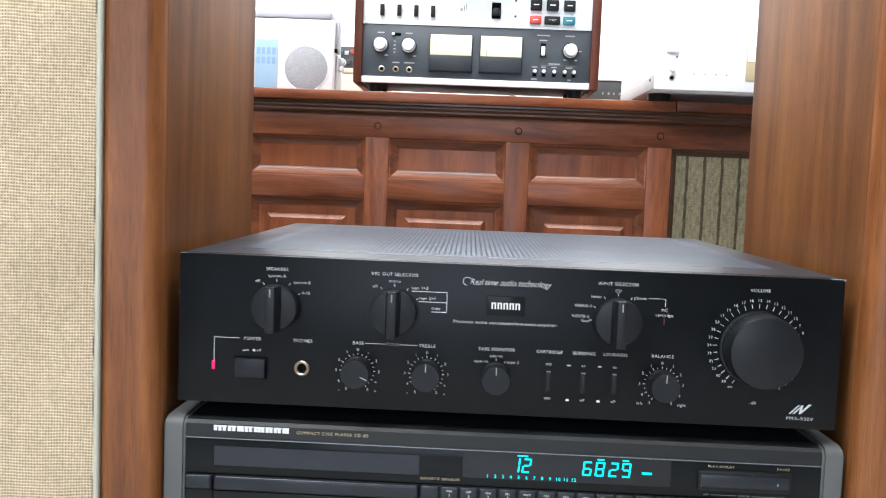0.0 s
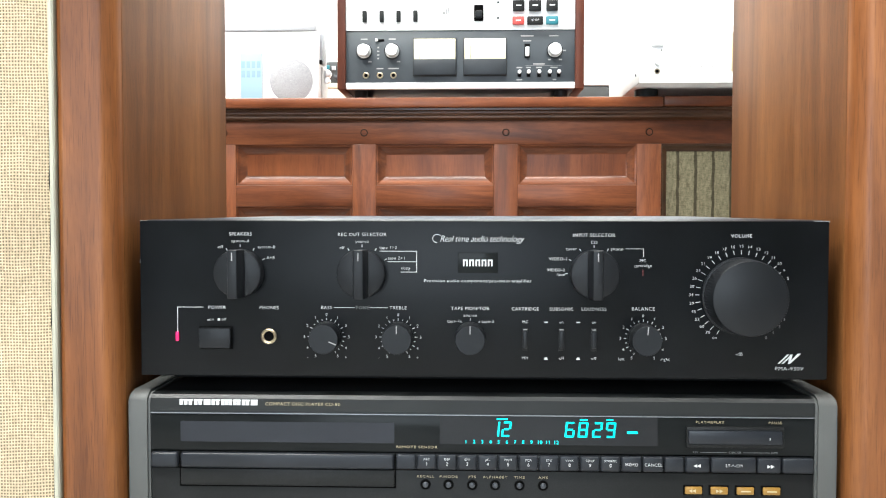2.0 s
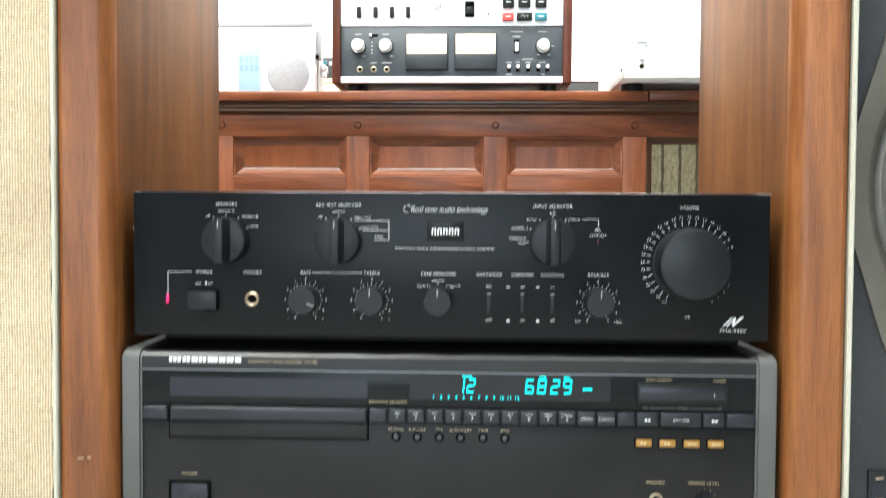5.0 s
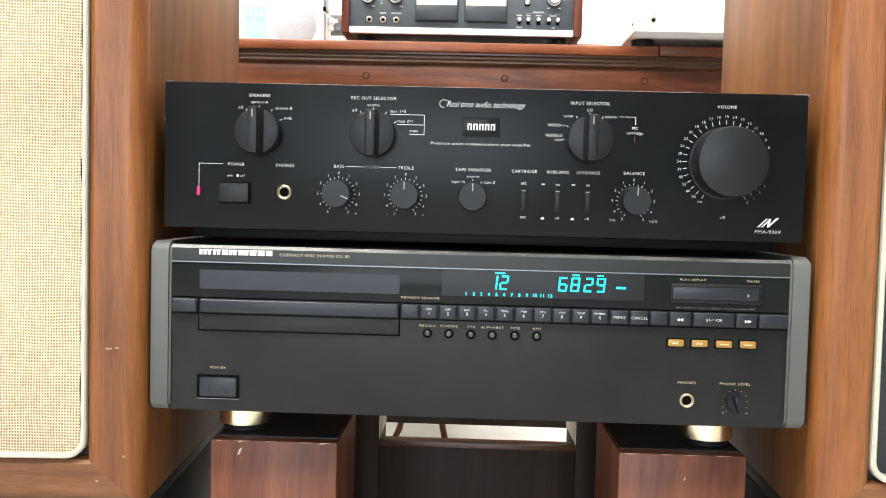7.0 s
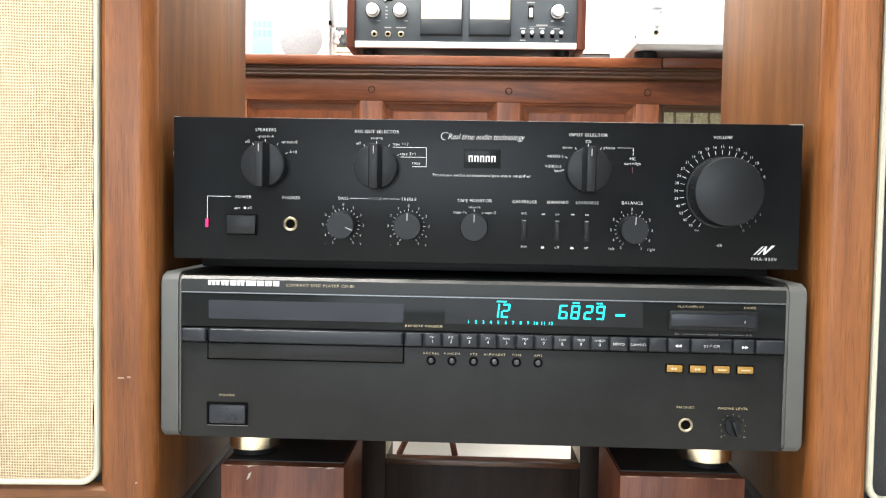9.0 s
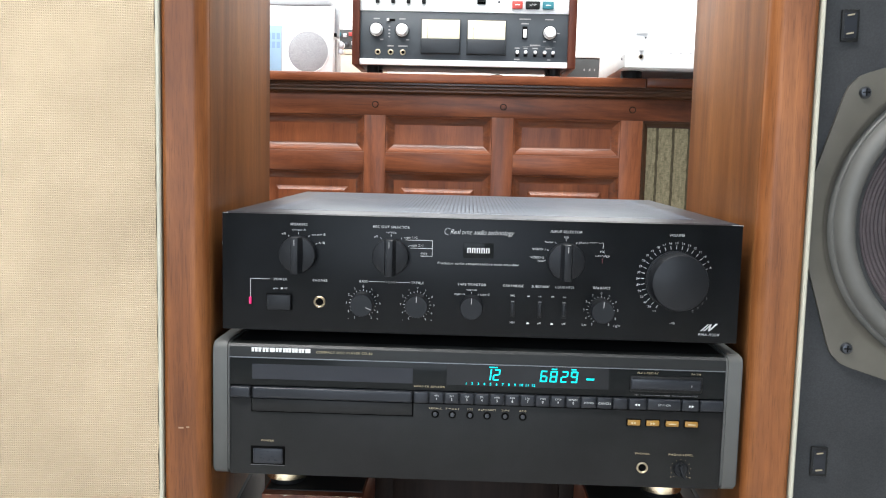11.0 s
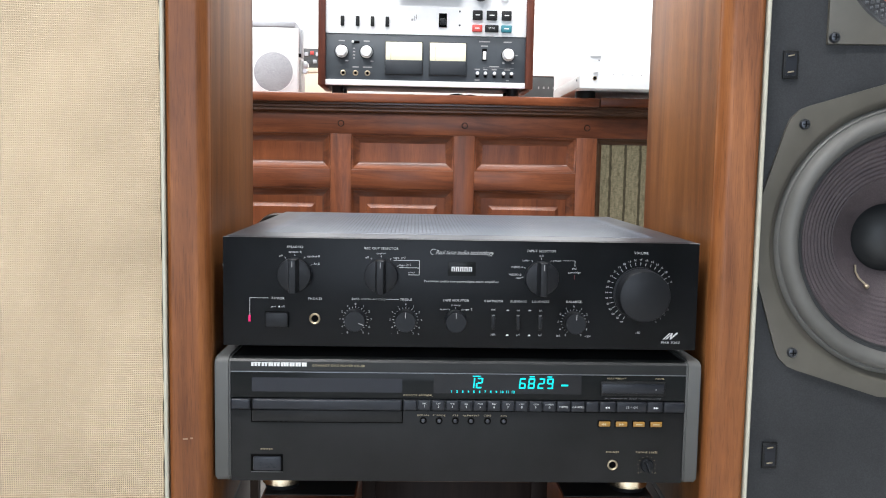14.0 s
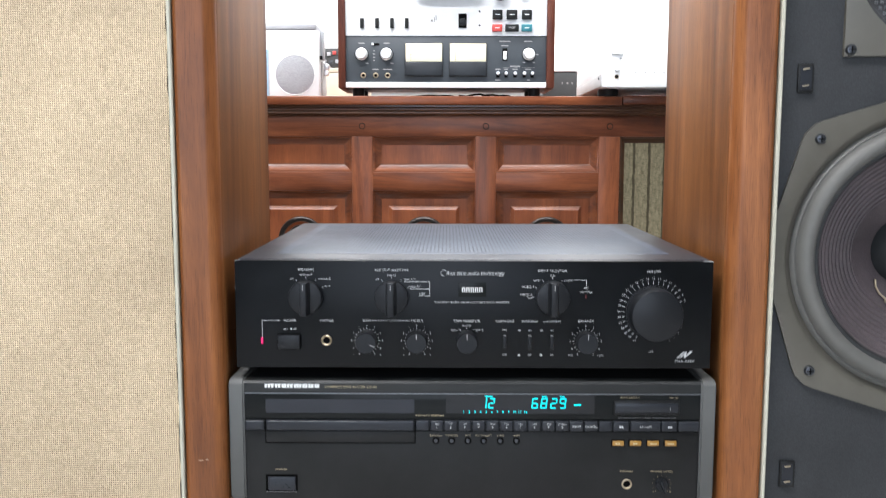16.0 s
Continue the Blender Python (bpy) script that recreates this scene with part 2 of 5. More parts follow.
GREYPANEL = painted("charcoal_panel", (0.046, 0.055, 0.064), 0.45, wear=0.12)
METERHOOD = painted("meter_hood", (0.026, 0.030, 0.035), 0.4, spec=0.3, wear=0.1)
METER = material("meter_face", (0.90, 0.83, 0.60), 0.8, spec=0.1)
RED = material("red_key", (0.46, 0.05, 0.04), 0.4)
TEAL = material("teal_key", (0.02, 0.16, 0.20), 0.4)
SPEAKERMESH = painted("speaker_mesh", (0.36, 0.37, 0.39), 0.7, spec=0.2, grain=900, depth=0.0004, wear=0.08, fleck=0.25)
GREYMESH = painted("grey_mesh", (0.43, 0.45, 0.48), 0.55, wear=0.08)
BLUEFILM = material("blue_label", (0.30, 0.46, 0.62), 0.6)
CREAM = painted("cream_card", (0.62, 0.56, 0.43), 0.7, wear=0.1)
STRIP = painted("black_gloss_strip", (0.0150, 0.0165, 0.0170), 0.3, spec=0.3, wear=0.2, depth=0.00001)
BAFFLE = painted("black_baffle", (0.0280, 0.0298, 0.0322), 0.60, spec=0.28, grain=1500, depth=0.0003, wear=0.22, fleck=0.3)
BASKET = painted("olive_grey_frame", (0.100, 0.094, 0.078), 0.42, 0.3, wear=0.15)
RUBBER = painted("grey_rubber", (0.098, 0.097, 0.090), 0.55, wear=0.15)
CAPMAT = painted("dust_cap", (0.016, 0.018, 0.019), 0.55, wear=0.15)
SCREW = material("black_screw", (0.07, 0.075, 0.085), 0.35, 0.8)
IRON = material("dark_iron", (0.02, 0.016, 0.014), 0.3, 0.6)
BLACKSTEEL = painted("black_steel", (0.01, 0.01, 0.01), 0.5)
SIDEGREY = painted("grey_case", (0.5, 0.5, 0.5), 0.45, wear=0.08)
SHOPWALL = painted("beige_wall", (0.36, 0.37, 0.37), 0.85, grain=300, depth=0.0003, wear=0.1)
WALLPAINT = painted("white_wall", (0.80, 0.80, 0.78), 0.85, grain=300, depth=0.0003, wear=0.03)
CEILPAINT = painted("white_ceiling", (0.80, 0.80, 0.79), 0.9, wear=0.03)
FLOORMAT = painted("pale_floor", (0.52, 0.51, 0.49), 0.35, grain=60, depth=0.0002, wear=0.08)
BOXDARK = painted("dark_box", (0.05, 0.055, 0.055), 0.6, wear=0.3)
LAMPGLOW = material("tube_light", (1, 1, 1), 0.5, emit=(1.0, 0.97, 0.92), power=9.0)


def cone_paper():
    m = painted("cone_paper", (0.062, 0.049, 0.053), 0.62, wear=0.3, grain=1500, fleck=0.4)
    n = node(m, "ShaderNodeTexNoise", Scale=420.0, Detail=3.0)
    link(m, coords(m, (1, 1, 1)), n.inputs["Vector"])
    bump(m, n.outputs["Fac"], 0.5, 0.0005)
    return m


CONE = cone_paper()
REDCONE = painted("orange_cone", (0.42, 0.10, 0.05), 0.7)
FLECK = painted("flecked_surround", (0.05, 0.052, 0.056), 0.45, grain=160, depth=0.004, wear=0.6)


# ---- building helpers ----
def thing(name, m, label, category, group="", kind=""):
    ob = new(name)
    ob.empty_display_size = 0.05
    ob.matrix_basis = m
    return tagged(ob, label, category, group, kind)


def world_of(ob):
    m = ob.matrix_basis.copy()
    while ob.parent:
        ob = ob.parent
        m = ob.matrix_basis @ m
    return m


def smooth(me, angle=35):
    me.polygons.foreach_set("use_smooth", [True] * len(me.polygons))
    me.set_sharp_from_angle(angle=radians(angle))


def part(name, bm, mat, parent, label=""):
    """Links a bmesh in world coordinates as one mesh under a thing or a part."""
    me = bpy.data.meshes.new(name)
    bm.to_mesh(me)
    bm.free()
    smooth(me)
    for one in mat if isinstance(mat, (list, tuple)) else (mat,):
        me.materials.append(one)
    ob = new(name, me)
    if parent:
        me.transform(world_of(parent).inverted())
        ob.parent = parent
    if label:
        tagged(ob, label)
    if name in ("lettering", "scale", "vent_slot", "maker_mark", "mark", "emblem"):
        tagged(ob, kind="stuff")
    return ob


def solid(name, bm, mat, label, category, group="", kind=""):
    return tagged(part(name, bm, mat, None), label, category, group, kind)


def merge(bm, other):
    me = bpy.data.meshes.new("scrap")
    other.to_mesh(me)
    other.free()
    bm.from_mesh(me)
    bpy.data.meshes.remove(me)
    return bm


def box(x0, x1, y0, y1, z0, z1, bevel=0.0, seg=2, bm=None):
    b = bmesh.new()
    bmesh.ops.create_cube(b, size=1.0)
    for v in b.verts:
        v.co = Vector((x0 if v.co.x < 0 else x1, y0 if v.co.y < 0 else y1, z0 if v.co.z < 0 else z1))
    if bevel:
        bmesh.ops.bevel(b, geom=b.edges[:], offset=bevel, segments=seg, profile=0.5, affect="EDGES")
    return merge(bm, b) if bm else b


def lathe(profile, cx, cy, cz, axis="y", seg=40, bm=None, cap=True):
    """Turns (radius, height) pairs about an axis; heights run along -y, so positive comes towards the viewer, or along +z."""
    b = bmesh.new()
    rings = []
    for r, h in profile:
        ring = []
        for k in range(seg):
            a = 2 * math.pi * k / seg
            u, v = r * math.cos(a), r * math.sin(a)
            ring.append(b.verts.new((cx + u, cy - h, cz + v) if axis == "y" else (cx + u, cy + v, cz + h)))
        rings.append(ring)
    for p, q in zip(rings, rings[1:]):
        for k in range(seg):
            b.faces.new((p[k], p[(k + 1) % seg], q[(k + 1) % seg], q[k]))
    if cap:
        b.faces.new(rings[0][::-1])
        b.faces.new(rings[-1])
    bmesh.ops.recalc_face_normals(b, faces=b.faces[:])
    return merge(bm, b) if bm else b


def prism(points, y0, y1, bevel=0.0, bm=None):
    """A plate of the outline (x, z), from y0 (front) to y1 (back)."""
    b = bmesh.new()
    front = [b.verts.new((x, y0, z)) for x, z in points]
    back = [b.verts.new((x, y1, z)) for x, z in points]
    f = b.faces.new(front)
    b.faces.new(back[::-1])
    n = len(points)
    for k in range(n):
        b.faces.new((front[k], back[k], back[(k + 1) % n], front[(k + 1) % n]))
    bmesh.ops.recalc_face_normals(b, faces=b.faces[:])
    if bevel:
        bmesh.ops.bevel(b, geom=list(f.edges), offset=bevel, segments=2, profile=0.5, affect="EDGES")
    return merge(bm, b) if bm else b


def tube(points, r, seg=8, bm=None):
    """A round rod along a line of points."""
    b = bmesh.new()
    pts = [Vector(p) for p in points]
    rings = []
    for k, p in enumerate(pts):
        d = (pts[min(k + 1, len(pts) - 1)] - pts[max(k - 1, 0)]).normalized()
        side = d.cross(Vector((0.31, 0.2, 0.93))).normalized()
        up = side.cross(d)
        rings.append([b.verts.new(p + r * (math.cos(2 * math.pi * j / seg) * side + math.sin(2 * math.pi * j / seg) * up)) for j in range(seg)])
    for p, q in zip(rings, rings[1:]):
        for j in range(seg):
            b.faces.new((p[j], p[(j + 1) % seg], q[(j + 1) % seg], q[j]))
    b.faces.new(rings[0])
    b.faces.new(rings[-1])
    bmesh.ops.recalc_face_normals(b, faces=b.faces[:])
    return merge(bm, b) if bm else b


def torus(cx, cy, cz, R, r, bm=None, seg=36, n=10):
    pr = [(R + r * math.cos(2 * math.pi * k / n), r * math.sin(2 * math.pi * k / n)) for k in range(n + 1)]
    b = lathe(pr, cx, cy, cz, "y", seg, None, False)
    bmesh.ops.remove_doubles(b, verts=b.verts[:], dist=1e-6)
    return merge(bm, b) if bm else b


CAP = 0.69


def words(text, x, z, cap, y, align="CENTER", shear=0.0, wide=1.0, bm=None, spread=1.14, thin=0.017):
    """Letters of that capital height whose baseline middle or end is at x, z, standing 0.2 mm proud of the plane y."""
    cu = bpy.data.curves.new("letters", "FONT")
    cu.body, cu.size, cu.align_x, cu.shear, cu.space_character = text, 0.95 * cap / CAP, align, shear, spread
    cu.resolution_u = 3
    cu.offset = -thin * cap
    cu.extrude = 0.0001
    ob = bpy.data.objects.new("letters", cu)
    me = bpy.data.meshes.new_from_object(ob)
    b = bm or bmesh.new()
    me.transform(Matrix.Translation((x, y - 0.0002, z)) @ Matrix.Rotation(radians(90), 4, "X") @ Matrix.Diagonal((wide, 1, 1, 1)))
    b.from_mesh(me)
    bpy.data.meshes.remove(me)
    bpy.data.objects.remove(ob)
    bpy.data.curves.remove(cu)
    return b


def line(x0, x1, z0, z1, y, bm=None):
    """A printed line or bar."""
    return box(x0, x1, y - 0.00035, y - 0.0001, z0, z1, bm=bm)


# ---- the room ----
RX, RY0, RY1, RZ = 3.0, -3.4, 2.35, 2.55
solid("floor", box(-RX - 0.1, RX + 0.1, RY0 - 0.1, RY1 + 0.1, -0.1, 0.0), FLOORMAT, "pale smooth shop floor", "floor", kind="structure")
solid("ceiling", box(-RX - 0.1, RX + 0.1, RY0 - 0.1, RY1 + 0.1, RZ, RZ + 0.1), CEILPAINT, "plain white painted ceiling", "ceiling", kind="structure")
solid("wall_north", box(-RX - 0.1, RX + 0.1, RY1, RY1 + 0.1, 0, RZ), WALLPAINT, "bright white painted wall behind the counter", "wall", kind="structure")
# the shop front: a wall with a wide window opening that lets daylight in
GX0, GX1, GZ0, GZ1 = -1.5, 0.6, 0.30, 2.25
front = box(-RX - 0.1, GX0, RY0 - 0.1, RY0, 0, RZ)
box(GX1, RX + 0.1, RY0 - 0.1, RY0, 0, RZ, bm=front)
box(GX0, GX1, RY0 - 0.1, RY0, 0, GZ0, bm=front)
box(GX0, GX1, RY0 - 0.1, RY0, GZ1, RZ, bm=front)
solid("wall_south", front, SHOPWALL, "plain grey shop wall round a wide window opening", "wall", kind="structure")
win = thing("window_1", Matrix.Translation(((GX0 + GX1) / 2, RY0, GZ0)), "wide shop window with a dark metal frame", "window", kind="structure")
for x0, x1, z0, z1 in ((GX0, GX0 + 0.05, GZ0, GZ1), (GX1 - 0.05, GX1, GZ0, GZ1), (GX0 + 0.05, GX1 - 0.05, GZ0, GZ0 + 0.05), (GX0 + 0.05, GX1 - 0.05, GZ1 - 0.05, GZ1), (-0.48, -0.42, GZ0 + 0.05, GZ1 - 0.05)):
    part("window_frame", box(x0, x1, RY0 - 0.07, RY0 - 0.02, z0, z1), BLACKSTEEL, win)
day = bpy.data.lights.new("daylight", "AREA")
day.shape, day.size, day.size_y, day.energy, day.color = "RECTANGLE", GX1 - GX0 - 0.2, GZ1 - GZ0 - 0.2, WINDOW_WATTS, (0.85, 0.92, 1.0)
ob = new("daylight", day)
ob.matrix_basis = pose((GX0 + GX1) / 2, RY0 - 0.09, (GZ0 + GZ1) / 2, 90, 0, 0)
solid("wall_east", box(RX, RX + 0.1, RY0, RY1, 0, RZ), SHOPWALL, "plain grey painted wall", "wall", kind="structure")
solid("wall_west", box(-RX - 0.1, -RX, RY0, RY1, 0, RZ), SHOPWALL, "plain grey painted wall", "wall", kind="structure")


def ceiling_light(x, y, w, d, power):
    t = thing("ceiling_light", Matrix.Translation((x, y, RZ)), "flat white ceiling light with a glowing diffuser", "ceiling light", "ceiling lights")
    f = box(x - w / 2 - 0.03, x + w / 2 + 0.03, y - d / 2 - 0.03, y + d / 2 + 0.03, RZ - 0.05, RZ, 0.004)
    part("frame", f, SILVER, t)
    part("diffuser", box(x - w / 2, x + w / 2, y - d / 2, y + d / 2, RZ - 0.056, RZ - 0.052), LAMPGLOW, t)
    la = bpy.data.lights.new("lamp", "AREA")
    la.shape, la.size, la.size_y, la.energy, la.color = "RECTANGLE", w, d, power, (1.0, 0.965, 0.91)
    ob = new("lamp", la)
    ob.parent = t
    ob.matrix_basis = Matrix.Translation((0, 0, -0.06))


for lx, ly, lw, ld, lp in LIGHTS:
    ceiling_light(lx, ly, lw, ld, lp)


# ---- the two loudspeakers ----
SW, SD, SH, LIP, LIPB = 0.37, 0.30, 0.695, 0.037, 0.033


def cabinet(name, label, inner_x, inner_y, z, yaw, side):
    """A walnut loudspeaker cabinet whose inner front corner stands at inner_x, inner_y; side is +1 where the box goes off to +x."""
    t = thing(name, pose(inner_x, inner_y, z, 0, 0, yaw), label, "loudspeaker", "pair of loudspeakers")
    w = world_of(t)

    def put(n, bm, mat, parent=t, lab=""):
        bm.transform(w)
        return part(n, bm, mat, parent, lab)

    def bx(x0, x1, *rest, **k):
        a, b = sorted((side * x0, side * x1))
        return box(a, b, *rest, **k)

    put("side_panel", bx(0, 0.02, 0.012, SD, 0, SH, bevel=0.0015), WALNUT)
    put("side_panel", bx(SW - 0.02, SW, 0.012, SD, 0, SH, bevel=0.0015), WALNUT)
    put("top_panel", bx(0.02, SW - 0.02, 0.012, SD, SH - 0.02, SH), WALNUT_X)
    put("bottom_panel", bx(0.02, SW - 0.02, 0.012, SD, 0, 0.02), WALNUT_X)
    put("back_panel", bx(0.02, SW - 0.02, SD - 0.02, SD - 0.001, 0.02, SH - 0.02), DARKWOOD)

    # rounded front lip: a profile swept up each side and along top and bottom
    def lip_profile():
        pts = [(0.0, 0.0135)]
        for k in range(9):
            a = math.pi * k / 16
            pts.append((0.0005 + 0.0115 * (1 - math.cos(a)), 0.0125 - 0.0125 * math.sin(a)))
        pts += [(LIP - 0.004, -0.0012), (LIP - 0.001, 0.0008), (LIP, 0.004), (LIP, 0.0135)]
        return pts

    pr = lip_profile()
    for x0, sgn in ((0, 1), (SW, -1)):
        b = bmesh.new()
        lo, hi = [], []
        for u, y in pr:
            m = min(u, LIP)
            lo.append(b.verts.new((side * (x0 + sgn * u), y, m * LIPB / LIP)))
            hi.append(b.verts.new((side * (x0 + sgn * u), y, SH - m)))
        for k in range(len(pr)):
            q = (k + 1) % len(pr)
            b.faces.new((lo[k], lo[q], hi[q], hi[k]))
        bmesh.ops.recalc_face_normals(b, faces=b.faces[:])
        put("front_lip", b, WALNUT_LIP)
    for z0, sgn in ((0, 1), (SH, -1)):
        b = bmesh.new()
        lo, hi = [], []
        for u, y in pr:
            m = min(u, LIP)
            v = u * (LIPB / LIP if sgn > 0 else 1)
            lo.append(b.verts.new((side * m, y, z0 + sgn * v)))
            hi.append(b.verts.new((side * (SW - m), y, z0 + sgn * v)))
        for k in range(len(pr)):
            q = (k + 1) % len(pr)
            b.faces.new((lo[k], lo[q], hi[q], hi[k]))
        bmesh.ops.recalc_face_normals(b, faces=b.faces[:])
        put("front_lip", b, WALNUT_X)

    # cream beading round the opening
    def rounded(inset, r, n=6):
        x0, x1, z0, z1 = LIP + inset, SW - LIP - inset, LIPB + inset, SH - LIP - inset
        out = []
        for cx, cz, a0 in ((x1 - r, z1 - r, 0), (x0 + r, z1 - r, 90), (x0 + r, z0 + r, 180), (x1 - r, z0 + r, 270)):
            for k in range(n + 1):
                a = radians(a0 + 90 * k / n)
                out.append((side * (cx + r * math.cos(a)), cz + r * math.sin(a)))
        return out

    b = bmesh.new()
    rings = []
    for inset, r, y in ((0.0003, 0.0135, 0.009), (0.0003, 0.0135, -0.0015), (0.0012, 0.013, -0.0026), (0.0028, 0.012, -0.0026), (0.0038, 0.0115, -0.0012), (0.0038, 0.0115, 0.009)):
        rings.append([b.verts.new((x, y, zz)) for x, zz in rounded(inset, r)])
    for p, q in zip(rings, rings[1:]):
        for k in range(len(p)):
            b.faces.new((p[k], p[(k + 1) % len(p)], q[(k + 1) % len(p)], q[k]))
    bmesh.ops.recalc_face_normals(b, faces=b.faces[:])
    put("beading", b, TRIM)
    # baffle board with a round hole for the large driver
    hx, hz, hr = 0.1825, 0.7057 - z, 0.1285
    x0, x1, z0, z1 = LIP - 0.004, SW - LIP + 0.004, LIPB - 0.004, SH - LIP + 0.004
    angles = sorted([2 * math.pi * k / 96 for k in range(96)] + [math.atan2(zz - hz, xx - hx) % (2 * math.pi) for xx in (x0, x1) for zz in (z0, z1)])
    b = bmesh.new()
    outer, hole, deep = [], [], []
    for a in angles:
        c, s = math.cos(a), math.sin(a)
        reach = min(((x1 if c > 0 else x0) - hx) / c if abs(c) > 1e-9 else 9, ((z1 if s > 0 else z0) - hz) / s if abs(s) > 1e-9 else 9)
        outer.append(b.verts.new((side * (hx + reach * c), 0.0095, hz + reach * s)))
        hole.append(b.verts.new((side * (hx + hr * c), 0.0095, hz + hr * s)))
        deep.append(b.verts.new((side * (hx + hr * c), 0.0300, hz + hr * s)))
    for k in range(len(angles)):
        q = (k + 1) % len(angles)
        b.faces.new((outer[k], outer[q], hole[q], hole[k]))
        b.faces.new((hole[k], hole[q], deep[q], deep[k]))
    bmesh.ops.recalc_face_normals(b, faces=b.faces[:])
    put("baffle", b, BAFFLE)
    return t, put, bx, rounded


SPZ = 0.4095
left, lput, lbx, lround = cabinet("loudspeaker", "walnut loudspeaker with a woven beige grille cloth", -0.2255, -0.014, SPZ, 3.45, -1)
grille = bmesh.new()
outline = lround(0.0036, 0.0115)
NU, NV = 24, 160
gx0, gx1, gz0, gz1 = -(SW - LIP - 0.0036), -(LIP + 0.0036), LIPB + 0.0036, SH - LIP - 0.0036
grid = {}
for i in range(NU + 1):
    for j in range(NV + 1):
        gx, gz = gx0 + (gx1 - gx0) * i / NU, gz0 + (gz1 - gz0) * j / NV
        edge = min(gx - gx0, gx1 - gx, gz - gz0, gz1 - gz)
        gy = 0.0005 - 0.0012 * min(1, edge / 0.02) + 0.0007 * noise.noise(Vector((gx * 14, gz * 9, 2.0)))
        if i == NU:
            gx -= 0.0011 + 0.0010 * noise.noise(Vector((3.0, gz * 55, 1.0)))
        grid[i, j] = grille.verts.new((gx, gy, gz))
for i in range(NU):
    for j in range(NV):
        grille.faces.new((grid[i, j], grid[i + 1, j], grid[i + 1, j + 1], grid[i, j + 1]))
bmesh.ops.recalc_face_normals(grille, faces=grille.faces[:])
for f in grille.faces:
    if f.normal.y > 0:
        f.normal_flip()
lput("grille_cloth", grille, CLOTH, left, "coarse woven beige cloth with faint stains")
for sx, sz, w in ((-0.0225, 0.1085, 0.0042), (-0.0170, 0.1090, 0.0022), (-0.0120, 0.0350, 0.0014), (-0.0300, 0.0180, 0.0016)):
    lput("scratch", box(sx - w / 2, sx + w / 2, -0.0013, -0.0003, sz - 0.0005, sz + 0.0006), SCUFF, left, "pale scuff in the wood")

right, rput, rbx, rround = cabinet("loudspeaker", "walnut loudspeaker with its grille off and bare drivers", 0.2262, -0.010, SPZ, -3.0, 1)
FY = 0.0095


def screw(cx, cz, y, parent):
    b = lathe([(0.0048, 0), (0.0048, 0.0012), (0.0036, 0.003), (0.0012, 0.0036)], cx, y, cz, "y", 16)
    s = rput("screw", b, SCREW, parent)
    h = box(cx - 0.0028, cx + 0.0028, y - 0.0038, y - 0.0030, cz - 0.0005, cz + 0.0005)
    box(cx - 0.0005, cx + 0.0005, y - 0.0038, y - 0.0030, cz - 0.0028, cz + 0.0028, bm=h)
    rput("slot", h, HOLE, s)


WX, WZ = 0.1825, 0.7057 - SPZ
woofer = bmesh.new()
# frame outline: blunt corners on the diagonals, shallow points at the middle of each side, opened in the middle
corners = []
for k in range(4):
    a = radians(90 * k)
    c, s = math.cos(a), math.sin(a)
    for u, v in ((0.1440, -0.024), (0.1440, 0.024), (0.1205, 0.1010), (0.1172, 0.1090), (0.1090, 0.1172), (0.1010, 0.1205)):
        corners.append(Vector((WX + u * c - v * s, WZ + u * s + v * c)))
pts = []
for p, q in zip(corners, corners[1:] + corners[:1]):
    pts += [tuple(p.lerp(q, j / 5)) for j in range(5)]
n = len(pts)
fr = [woofer.verts.new((x, FY - 0.0040, z)) for x, z in pts]
fb = [woofer.verts.new((x, FY, z)) for x, z in pts]
STEPS = ((0.1325, -0.0040), (0.1308, -0.0034), (0.1285, -0.0012), (0.1262, 0.0018), (0.1245, 0.0030), (0.1225, 0.0026))
loops = [fr]
for r, y in STEPS:
    loop = []
    for x, z in pts:
        d = Vector((x - WX, z - WZ)).normalized()
        loop.append(woofer.verts.new((WX + r * d.x, FY + y, WZ + r * d.y)))
    loops.append(loop)
for k in range(n):
    q = (k + 1) % n
    woofer.faces.new((fr[k], fr[q], fb[q], fb[k]))
    for p, o in zip(loops, loops[1:]):
        woofer.faces.new((p[k], p[q], o[q], o[k]))
bmesh.ops.recalc_face_normals(woofer, faces=woofer.faces[:])
wf = rput("woofer_frame", woofer, BASKET, right, "olive-grey cast driver frame")
rput("surround", lathe([(0.1250, -0.0030), (0.1238, -0.0005), (0.1218, 0.0008), (0.1204, 0.0004), (0.1194, 0.0035), (0.1172, 0.0070), (0.1140, 0.0091), (0.1108, 0.0094), (0.1080, 0.0080), (0.1050, 0.0045), (0.1035, 0.0005), (0.1020, -0.003)], WX, FY, WZ, "y", 72, None, False), RUBBER, wf, "soft grey half-roll rubber")
prof = [(0.1035, 0.0010), (0.101, 0.0005)]
for k in range(92):
    r = 0.100 - k * 0.00074
    depth = -0.004 - 0.048 * ((0.100 - r) / 0.068) ** 0.9
    prof.append((r, depth + (0.0007 * math.cos(2 * math.pi * k / 6) if 6 <= k < 58 else 0)))
rput("cone", lathe(prof, WX, FY, WZ, "y", 72, None, False), CONE, wf, "ribbed brown-black paper cone")
rput("edge_ring", lathe([(0.1048, 0.0012), (0.1040, 0.0022), (0.1015, 0.0018), (0.0990, -0.0030)], WX, FY, WZ, "y", 72, None, False), CAPMAT, wf, "black glued edge of the cone")
rput("dust_cap", lathe([(0.0325, -0.0535), (0.0295, -0.0490), (0.0262, -0.0440), (0.0205, -0.0395), (0.013, -0.0365), (0.006, -0.0355), (0.0005, -0.0352)], WX, FY, WZ, "y", 40, None, False), CAPMAT, wf)
